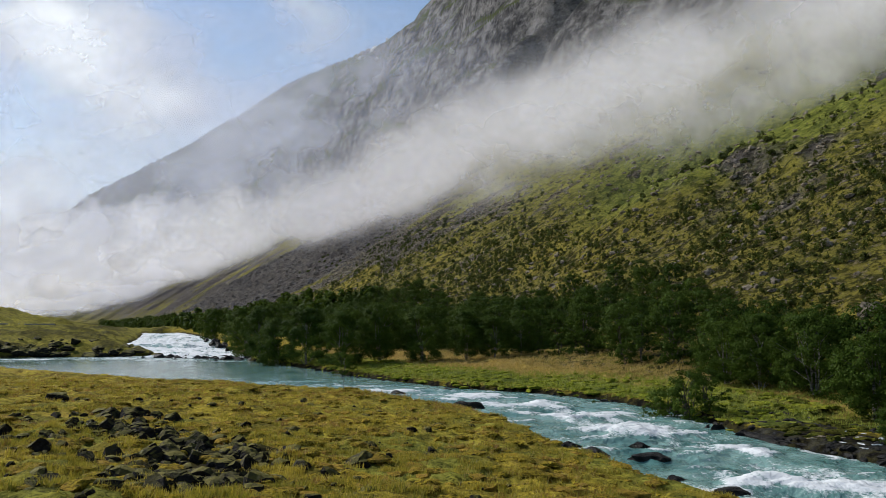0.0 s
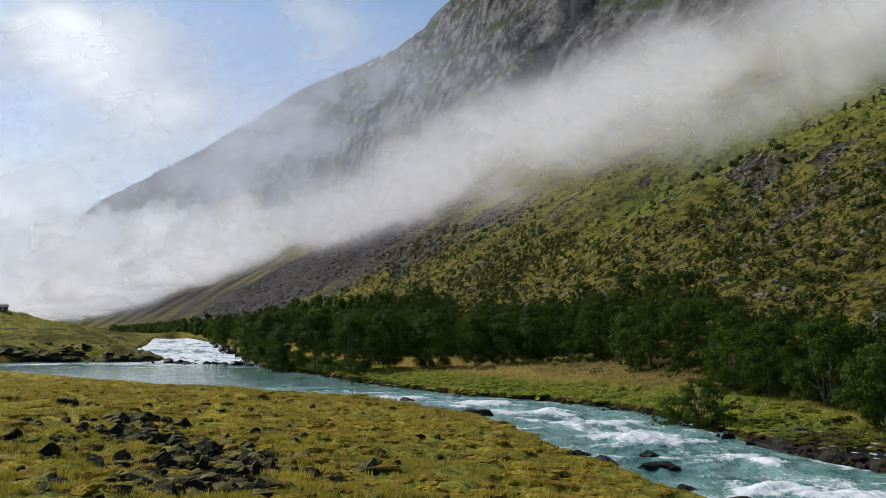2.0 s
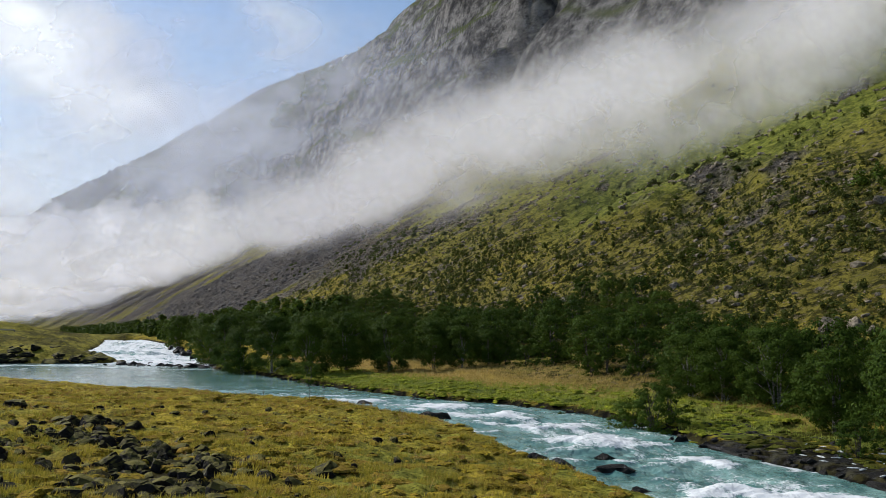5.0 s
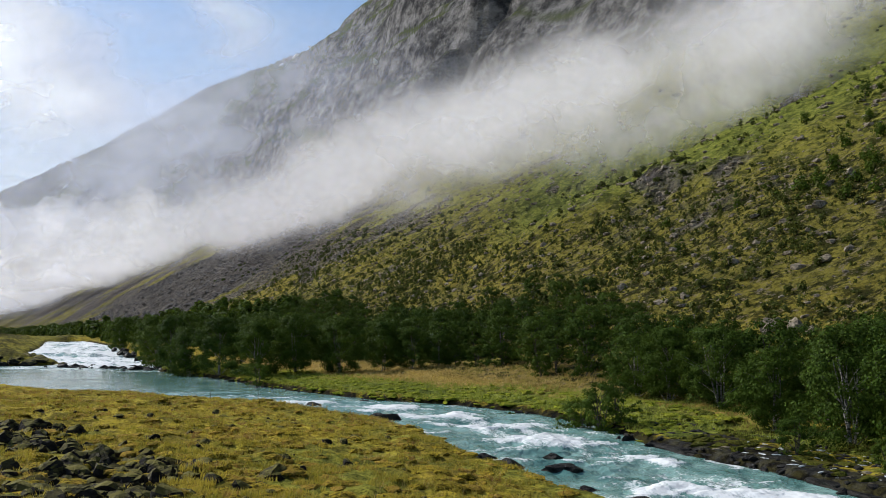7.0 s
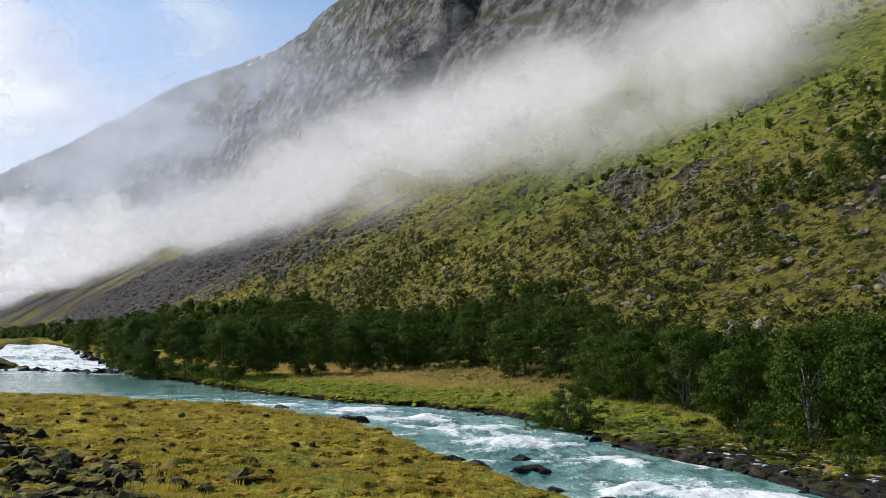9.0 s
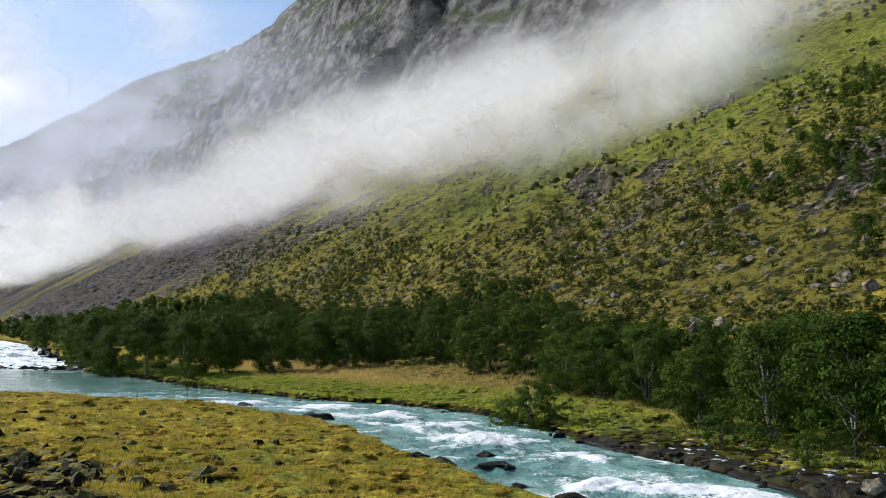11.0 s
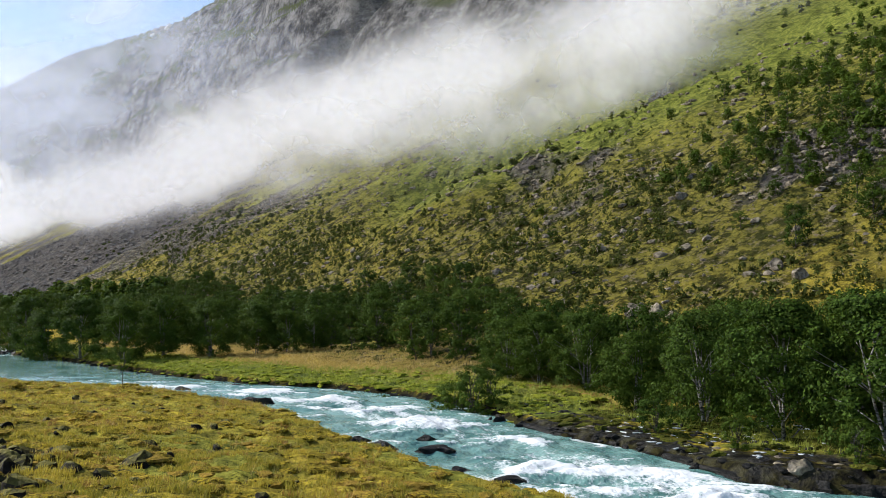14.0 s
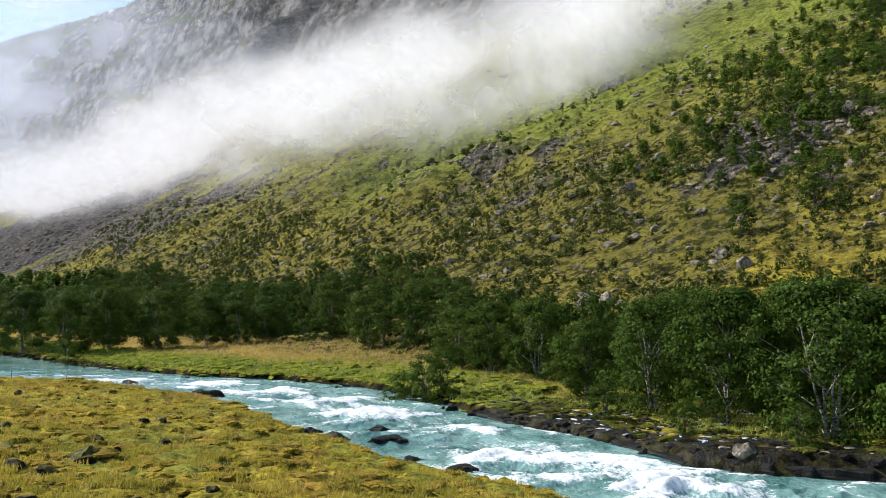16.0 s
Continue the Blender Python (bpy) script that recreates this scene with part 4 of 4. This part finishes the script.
# stones along both waterlines
for k, i in enumerate(np.arange(2 * SUB, 15 * SUB, 1.1)):
    row = LINE[int(i)] * (1 - i % 1) + LINE[min(int(i) + 1, len(LINE) - 1)] * (i % 1)
    for x, y, chance in ((row[2], row[3], 0.8 if i > 7 * SUB else 0.3), (row[0], row[1], 0.55 if i < 9 * SUB else 0.15)):
        if rng.random() < chance:
            half = 0.14 + 0.40 * rng.random() ** 2.4
            x, y = x + rng.normal() * 0.35, y + rng.normal() * 0.35
            ob = new("rock", WET[(k * 5 + int(x)) % len(WET)])
            ob.matrix_world = Matrix.Translation((x, y, row[4] + 0.02)) @ Matrix.Rotation(k * 2.3, 4, "Z") @ Matrix.Diagonal((half, half * 0.8, half * 0.7, 1))
            tagged(ob, "dark wet stone at the river's edge", "rock", "bank stones")
# dark ledge slabs on the outer bank
def slab_mesh(seed):
    """A low angular slab of bedrock with stepped layers and chipped corners."""
    r = random.Random(seed)
    bm = bmesh.new()
    for k in range(3):
        w, d = 1.0 - 0.10 * k - 0.1 * r.random(), 0.8 - 0.12 * k - 0.1 * r.random()
        bmesh.ops.create_cube(bm, size=1.0, matrix=Matrix.Translation((0.1 * r.uniform(-1, 1), 0.1 * k, -0.55 + 0.42 * k)) @ Matrix.Rotation(r.uniform(-0.12, 0.12), 4, "Z") @ Matrix.Diagonal((2 * w, 2 * d, 0.62, 1)))
    bmesh.ops.bevel(bm, geom=bm.edges[:], offset=0.07, segments=1, affect="EDGES")
    bmesh.ops.subdivide_edges(bm, edges=[e for e in bm.edges if e.calc_length() > 0.5], cuts=3, use_grid_fill=True)
    for vert in bm.verts:
        p = vert.co * 1.6 + Vector((seed * 3.1, 0, 0))
        vert.co += 0.17 * noise.noise_vector(p) + 0.06 * noise.noise_vector(p * 3.1)
    me = bpy.data.meshes.new("rock_ledge")
    bm.to_mesh(me)
    bm.free()
    me.materials.append(M_WET)
    return me


SLABS = [slab_mesh(s) for s in range(5)]
for k, t in enumerate(np.linspace(2.0, 7.4, 13)):
    i = t * SUB
    row, ahead = LINE[int(i)] * (1 - i % 1) + LINE[int(i) + 1] * (i % 1), LINE[int(i) + 2]
    half = 0.6 + 0.7 * rng.random() ** 1.5
    way = math.atan2(ahead[3] - row[3], ahead[2] - row[2])
    ob = new("rock_ledge", SLABS[k % len(SLABS)])
    ob.matrix_world = Matrix.Translation((row[2] + 0.5 + 0.5 * rng.random(), row[3] + 0.3 * rng.random(), row[4] - 0.02 + 0.12 * rng.random())) @ Matrix.Rotation(way + rng.normal() * 0.2, 4, "Z") @ Matrix.Diagonal((half * 1.7, half * 0.8, (0.5 if t < 4.6 else 0.22) + 0.15 * rng.random(), 1))
    tagged(ob, "black angular rock ledge above the rapids", "rock", "bank ledges")
rock(PALE, 2, 23.6, 30.6, 0.75, 0.5, "pale lichen-covered boulder on the rock ledge", "bank ledges")
# flat pale stones on the shelf
flat = []
for k in range(36):
    i = rng.uniform(3.0, 7.0) * SUB
    row = LINE[int(i)]
    off = 0.9 + 4.6 * rng.random()
    x, y = row[2] + off * 0.86, row[3] + off * 0.5
    flat.append((x, y))
flat = np.array(flat)
stuff_of("shelf_stones", [rock_template(160 + k, 2, 0.3, 8) for k in range(5)], on_land(flat, 0.10 + 0.30 * rng.random(len(flat)) ** 2, rng.uniform(0.2, 0.4, len(flat))), M_PALE, "flat pale stones on the wet rock shelf", "stones")
# stone bar below the falls, and stones in the falls
for k in range(64):
    t = rng.random() ** 0.7
    x, y = -52 + 22 * t + rng.normal() * 1.4, 144.0 - 9.5 * t + rng.normal() * 2.4
    ob = new("rock", WET[k % len(WET)])
    half = 0.25 + 0.9 * rng.random() ** 2.5
    ob.matrix_world = Matrix.Translation((x, y, 0.95)) @ Matrix.Rotation(k * 2.3, 4, "Z") @ Matrix.Diagonal((half * 1.3, half * 0.8, half * (0.4 + 0.4 * rng.random()), 1))
    tagged(ob, "dark boulder in the stone bar below the falls", "rock", "stone bar")
for k in range(16):
    t = rng.random()
    x, y = -38.5 - 9 * t + rng.normal() * 0.8, 152 + 18 * t + rng.normal()
    ob = new("rock", WET[k % len(WET)])
    ob.matrix_world = Matrix.Translation((x, y, 1.3 + 2.2 * t)) @ Matrix.Rotation(k * 2.3, 4, "Z") @ Matrix.Diagonal((0.8, 0.7, 0.6, 1))
    tagged(ob, "dark rock beside the white falls", "rock", "stone bar")
for k in range(34):
    t = rng.random()
    x, y = -84 + 29 * t + rng.normal() * 1.5, 147 + 5 * t + 12 * rng.random() ** 2
    rock(ROCKS, k, x, y, 0.6 + 1.5 * rng.random() ** 2, 0.42, "dark ledge rock on the grassy far shore", "far shore ledges")

for k in range(15):
    t = k / 14
    x, y = -82 + 29 * t + rng.normal() * 0.6, 146.2 + 4.6 * t + rng.normal() * 0.4
    rock(ROCKS, k, x, y, 1.2 + 1.2 * rng.random(), 0.42, "long dark ledge rock at the far waterline", "far shore ledges", 0.2)

for k, (az, el, w) in enumerate(SLOPE_BOULDERS):
    x, y, z = towards(az, el, 48)
    half = math.hypot(x, y) * radians(w) * 0.6
    rock(PALE, k, x, y, half, (0.8, 0.6, 0.7)[k % 3], "pale grey boulder lying on the grassy slope", "slope boulders", 0.25, "boulder")


# dark rubble between the meadow rocks
spots = [towards(az, el, 6)[:2] for az, el, w in FIELD_ROCKS for _ in range(26) if az > -22.5 or _ < 5]
spots = np.array(spots) + rng.normal(size=(len(spots), 2)) * 0.9
stuff_of("field_rubble", [rock_template(130 + s, 2, 0.3, 6) for s in range(6)], on_land(spots, 0.12 + 0.38 * rng.random(len(spots)) ** 1.6, rng.uniform(0.6, 1.1, len(spots))), M_ROCK, "dark broken rubble between the meadow rocks", "stones")


# loose scree: many small stones, joined
def scree_want(u, v):
    xy = valley_xy(u, v)
    c = land(xy[:, 0], xy[:, 1])[1]
    return np.clip(c["scree"] * 0.9 + 0.12, 0, 1)


uu, vv = pick(13000, (0, 330), (74, 180), scree_want)
stuff_of("scree", small, on_land(valley_xy(uu, vv), 0.18 + 0.85 * rng.random(len(uu)) ** 3.4, rng.uniform(0.4, 0.8, len(uu))), M_PALE, "loose grey scree stones on the slope", "scree")


uu, vv = pick(2600, (330, 640), (84, 190), scree_want)
stuff_of("far_scree", small, on_land(valley_xy(uu, vv), 0.5 + 1.5 * rng.random(len(uu)) ** 3, rng.uniform(0.5, 0.9, len(uu))), rock_material("dark_scree", (0.03, 0.028, 0.028), (0.22, 0.20, 0.18), 0.0), "dark grey scree boulders in a wide fan", "scree")


# ---- grass ----
def hummock_material(name, dark, light, straw):
    g = Nodes(name)
    pos = g.position()
    n, m = g.noise(11.0, pos, 7, 0.72), g.noise(0.8, pos, 4)
    col = g.mix(g.ramp(n, 0.40, 0.56), dark, light)
    col = g.mix(g.math("MULTIPLY", g.ramp(m, 0.45, 0.65), 0.6), col, straw)
    col = g.mix(g.math("MULTIPLY", g.node("NewGeometry").outputs["Random Per Island"], 0.45), col, dark)
    b = g.node("BsdfPrincipled", Base_Color=col, Roughness=0.95, Normal=g.bump(n, 1.0, 0.12))
    b.inputs["Specular IOR Level"].default_value = 0.05
    return g.finish(b.outputs[0])


M_HUMMOCK = hummock_material("moss_hummock", (0.065, 0.052, 0.009), (0.45, 0.335, 0.030), (0.43, 0.26, 0.055))
M_BANK_HUMMOCK = hummock_material("bank_hummock", (0.075, 0.10, 0.009), (0.33, 0.36, 0.03), (0.33, 0.30, 0.04))

def blades(name, xy, size, per, width, material, label):
    z = land(xy[:, 0], xy[:, 1])[0]
    n = len(xy) * per
    c = np.repeat(np.column_stack([xy, z]), per, 0)
    s = np.repeat(size, per) * rng.uniform(0.5, 1.15, n)
    c[:, :2] += rng.normal(size=(n, 2)) * (0.28 * np.repeat(size, per))[:, None]
    a = rng.random(n) * 6.28
    side = np.stack([np.cos(a), np.sin(a), np.zeros(n)], 1) * (width * (0.6 + 0.8 * rng.random(n)) * np.repeat(size, per) / 0.2)[:, None]
    bend = np.stack([rng.normal(size=n) * 0.35 + 0.15, rng.normal(size=n) * 0.35, np.ones(n)], 1) * s[:, None]
    verts = np.stack([c - side - (0, 0, 0.04), c + side - (0, 0, 0.04), c + bend], 1).reshape(-1, 3)
    me = mesh_of(name, verts, np.arange(n * 3).reshape(n, 3), shade=False)
    return tagged(part(name, me, material), label, "grass", kind="stuff")


def meadow_places(n, d0, d1, power):
    d = d0 + (d1 - d0) * rng.random(n * 3) ** power
    az = np.radians(rng.uniform(-34, 30, n * 3))
    x, y = d * np.sin(az), d * np.cos(az)
    dn, an = nearest(x, y, LINE[:, :2])
    ok = (~in_river(x, y)) & (an < NEAR_END) & (dn > 0.25)
    df, af = nearest(x, y, LINE[:, 2:4])
    ok &= dn < df
    ok &= fbm(x / 1.1, y / 1.1, 3, 501) > -0.12
    ok &= np.exp(-((x + 7.6) / 2.4) ** 2 - ((y - 26) / 4.6) ** 2) + 0.35 * fbm(x / 0.9, y / 0.9, 3, 60) < 0.62
    xy = np.stack([x, y], 1)[ok][:n]
    return xy


def hummocks(name, xy, sizes, material, label):
    tops = []
    for k in range(6):
        v, f = rock_template(140 + k, 2, 1.5, 0)
        v = v * (1.0 + 0.35 * (k % 3), 0.8, 0.42)
        f = f[(v[f][:, :, 2] > -0.2).all(1)]
        tops.append((v, f))
    stuff_of(name, tops, on_land(xy, sizes, rng.uniform(0.6, 1.3, len(xy))), material, label, "grass")


hm = meadow_places(4800, 14, 85, 1.3)
hm = np.vstack([hm, spots[::2] + rng.normal(size=spots[::2].shape) * 0.6])
hummocks("moss_hummocks", hm, 0.07 + 0.34 * rng.random(len(hm)) ** 2.4, M_HUMMOCK, "lumpy yellow-green moss and grass hummocks")
xy = meadow_places(80000, 15, 85, 1.2)
xy = xy[fbm(xy[:, 0] / 0.8, xy[:, 1] / 0.8, 3, 503) > -0.06]
blades("meadow_grass", xy, 0.08 + 0.15 * rng.random(len(xy)), 6, 0.016, M_BLADE, "short olive and yellow meadow grass tufts")
xy = meadow_places(16000, 15, 95, 0.8)
xy = xy[fbm(xy[:, 0] / 2.2, xy[:, 1] / 2.2, 3, 505) > np.interp(np.hypot(xy[:, 0], xy[:, 1]), [28, 55], [0.38, 0.0])]
blades("brown_grass", xy, 0.10 + 0.14 * rng.random(len(xy)), 7, 0.014, blade_material("brown_blade", (0.16, 0.085, 0.02), (0.44, 0.27, 0.07)), "withered brown grass tufts in the meadow")
xy = meadow_places(6500, 16, 105, 0.7)
blades("straw_grass", xy, 0.11 + 0.17 * rng.random(len(xy)), 5, 0.008, M_STRAW, "dry straw-coloured grass stalks in the meadow")


def bank_places(n, lo, hi, u0, u1):
    u, v = rng.uniform(u0, u1, n * 4), rng.uniform(22, 62, n * 4)
    xy = valley_xy(u, v)
    df, af = nearest(xy[:, 0], xy[:, 1], LINE[:, 2:4])
    ok = (~in_river(xy[:, 0], xy[:, 1])) & (df > np.where(u < 38, 5.5, lo)) & (df < hi)
    return xy[ok][:n]


xy = bank_places(7500, 9, 26, 55, 140)
blades("tall_dry_grass", xy, 0.18 + 0.28 * rng.random(len(xy)), 6, 0.014, M_STRAW, "tall golden dry grass on the far bank")
hm = bank_places(1300, 0.15, 9, 38, 130)
hummocks("bank_hummocks", hm, 0.18 + 0.32 * rng.random(len(hm)) ** 1.6, M_BANK_HUMMOCK, "rounded bright green grass hummocks along the bank")
xy = bank_places(9000, 0.6, 11, 12, 140)
blades("bank_grass", xy, 0.16 + 0.2 * rng.random(len(xy)), 6, 0.018, blade_material("bank_blade", (0.16, 0.22, 0.02), (0.36, 0.38, 0.055)), "lush green grass tussocks on the far bank")

# rubble and moss on the rock shelf
u, v = rng.uniform(8, 42, 1600), rng.uniform(24, 50, 1600)
xy = valley_xy(u, v)
df, af = nearest(xy[:, 0], xy[:, 1], LINE[:, 2:4])
ok = (~in_river(xy[:, 0], xy[:, 1])) & (df > 0.2) & (df < 6.5)
xy = xy[ok][:520]
stuff_of("shelf_rubble", [rock_template(150 + k, 2, 0.4, 8) for k in range(5)], on_land(xy, 0.08 + 0.3 * rng.random(len(xy)) ** 2, rng.uniform(0.35, 0.7, len(xy))), M_WET, "dark wet rubble on the rock shelf", "stones")
u, v = rng.uniform(8, 42, 1600), rng.uniform(24, 50, 1600)
xy = valley_xy(u, v)
df, af = nearest(xy[:, 0], xy[:, 1], LINE[:, 2:4])
ok = (~in_river(xy[:, 0], xy[:, 1])) & (df > 1.2) & (df < 9) & (fbm(xy[:, 0] / 3, xy[:, 1] / 3, 2, 601) > -0.05)
hummocks("shelf_moss", xy[ok][:300], 0.15 + 0.35 * rng.random(min(300, int(ok.sum()))), hummock_material("shelf_moss", (0.02, 0.024, 0.005), (0.14, 0.15, 0.02), (0.09, 0.08, 0.016)), "dark green moss cushions on the wet shelf")

# thin white trickles over the wet shelf
trickle = []
for k in range(120):
    x, y, z = towards(rng.uniform(25.5, 39), rng.uniform(-8.9, -6.4), 20)
    trickle.append((x, y))
trickle = np.array(trickle)
df, af = nearest(trickle[:, 0], trickle[:, 1], LINE[:, 2:4])
trickle = trickle[(~in_river(trickle[:, 0], trickle[:, 1])) & (df > 0.8)]
threads = []
for k in range(5):
    v, f = rock_template(170 + k, 2, 1.2, 0)
    threads.append((v * (1.0, 0.35, 0.25), f))
stuff_of("shelf_trickles", threads, [(x, y, z + 0.04, t, h) for x, y, z, t, h in on_land(trickle, 0.10 + 0.26 * rng.random(len(trickle)) ** 2, np.full(len(trickle), 0.5))], plain_material("white_water", (0.30, 0.34, 0.34), (0.72, 0.75, 0.75), 6.0, 0.3), "thin white trickles of water over the dark shelf", "water")

# ---- small far things ----
M_TIMBER = plain_material("dark_timber", (0.05, 0.04, 0.032), (0.11, 0.09, 0.07), 3.0)
M_ROOF = plain_material("turf_roof", (0.06, 0.06, 0.05), (0.12, 0.11, 0.09), 2.0)
M_BARRIER = plain_material("barrier_concrete", (0.30, 0.30, 0.29), (0.45, 0.44, 0.42), 1.5)


def box(size, at, bevel=0.02):
    bm = bmesh.new()
    bmesh.ops.create_cube(bm, size=1.0, matrix=Matrix.Translation(at) @ Matrix.Diagonal((*size, 1)))
    bmesh.ops.bevel(bm, geom=bm.edges[:], offset=bevel, segments=1, affect="EDGES")
    return bm


def hut():
    x, y, z = towards(*HUT_AT, 120)
    root = new("hut")
    root.matrix_world = Matrix.Translation((x, y, z - 0.2)) @ Matrix.Rotation(radians(20), 4, "Z") @ Matrix.Diagonal((0.6, 0.6, 0.6, 1))
    part("wall", box((5.0, 3.6, 2.4), (0, 0, 1.2)), M_TIMBER, root)
    bm = bmesh.new()
    v = [bm.verts.new(p) for p in ((-2.9, -2.2, 2.3), (2.9, -2.2, 2.3), (2.9, 2.2, 2.3), (-2.9, 2.2, 2.3), (-2.9, 0, 3.6), (2.9, 0, 3.6))]
    for f in ((0, 1, 5, 4), (2, 3, 4, 5), (1, 2, 5), (3, 0, 4), (3, 2, 1, 0)):
        bm.faces.new([v[i] for i in f])
    part("roof", bm, M_ROOF, root)
    part("door", box((0.9, 0.08, 1.9), (0.6, -1.83, 0.97)), M_BARRIER, root, "grey plank door")
    tagged(root, "small dark timber hut on the grassy hill", "hut")


hut()


def guard_rail():
    """Low roadside rail on the hill beyond the pool."""
    pts = [polar(az, 236) for az in np.linspace(-33, -25.3, 9)]
    z = [height(*p) for p in pts]
    root = new("guard_rail")
    for (x0, y0), (x1, y1), z0, z1 in zip(pts, pts[1:], z, z[1:]):
        v, f = tube([(x0, y0, z0 + 0.62), ((x0 + x1) / 2, (y0 + y1) / 2, (z0 + z1) / 2 + 0.62), (x1, y1, z1 + 0.62)], [0.16, 0.16, 0.16], 4)
        part("rail", mesh_of("rail", v, f, False), M_BARRIER, root)
    for (x, y), h in zip(pts, z):
        part("post", box((0.14, 0.14, 1.0), (x, y, h + 0.3)), M_TIMBER, root)
    tagged(root, "grey roadside guard rail on dark posts", "guard rail")


guard_rail()
plant(SLOPE, 0, *polar(-22.6, 285), 0.5, "birches on the slope")


def stick(az, d, h, name, label):
    x, y = polar(az, d)
    z = height(x, y)
    v, f = tube([(x, y, z - 0.1), (x + 0.02, y, z + h * 0.5), (x - 0.01, y, z + h)], [0.03, 0.028, 0.022], 6)
    tagged(part(name, mesh_of(name, v, f), M_TIMBER), label, "post", "thin posts")


stick(-6.9, 64, 0.95, "post", "thin weathered wooden post in the meadow")
stick(-10.0, 70, 0.8, "post", "thin weathered wooden post in the meadow")

# old snow in hollows under the crest
for az, el, w, t in ((-4.9, 18.95, 0.75, 0.10), (-5.9, 18.3, 0.35, 0.08), (-3.9, 19.6, 0.18, 0.06), (-9.0, 16.7, 0.22, 0.08), (0.8, 18.55, 0.3, 0.07), (-17.6, 11.4, 0.35, 0.10), (-0.3, 14.9, 0.18, 0.16), (-19.4, 9.3, 0.2, 0.15), (-13.2, 12.4, 0.16, 0.08)):
    x, y, z = towards(az, el - 0.12, 400)
    d = math.hypot(x, y)
    bm = bmesh.new()
    bmesh.ops.create_icosphere(bm, subdivisions=3, radius=1.0)
    for vert in bm.verts:
        vert.co *= 1 + 0.5 * noise.noise(vert.co * 1.7 + Vector((az, el, 0)))
    ob = part("snow_patch", bm, M_SNOW)
    out = Vector((-UY * 0.72, UX * 0.72, 0.69))
    along = Vector((UX, UY, 0))
    turn = Matrix((along, out.cross(along), out)).transposed().to_4x4()
    ob.matrix_world = Matrix.Translation(Vector((x, y, z)) + out * 1.0) @ turn @ Matrix.Diagonal((d * radians(w) * 0.8, d * radians(t) * 1.3, 4.0, 1))
    tagged(ob, "patch of old white snow under the ridge", "snow", "snow patches")
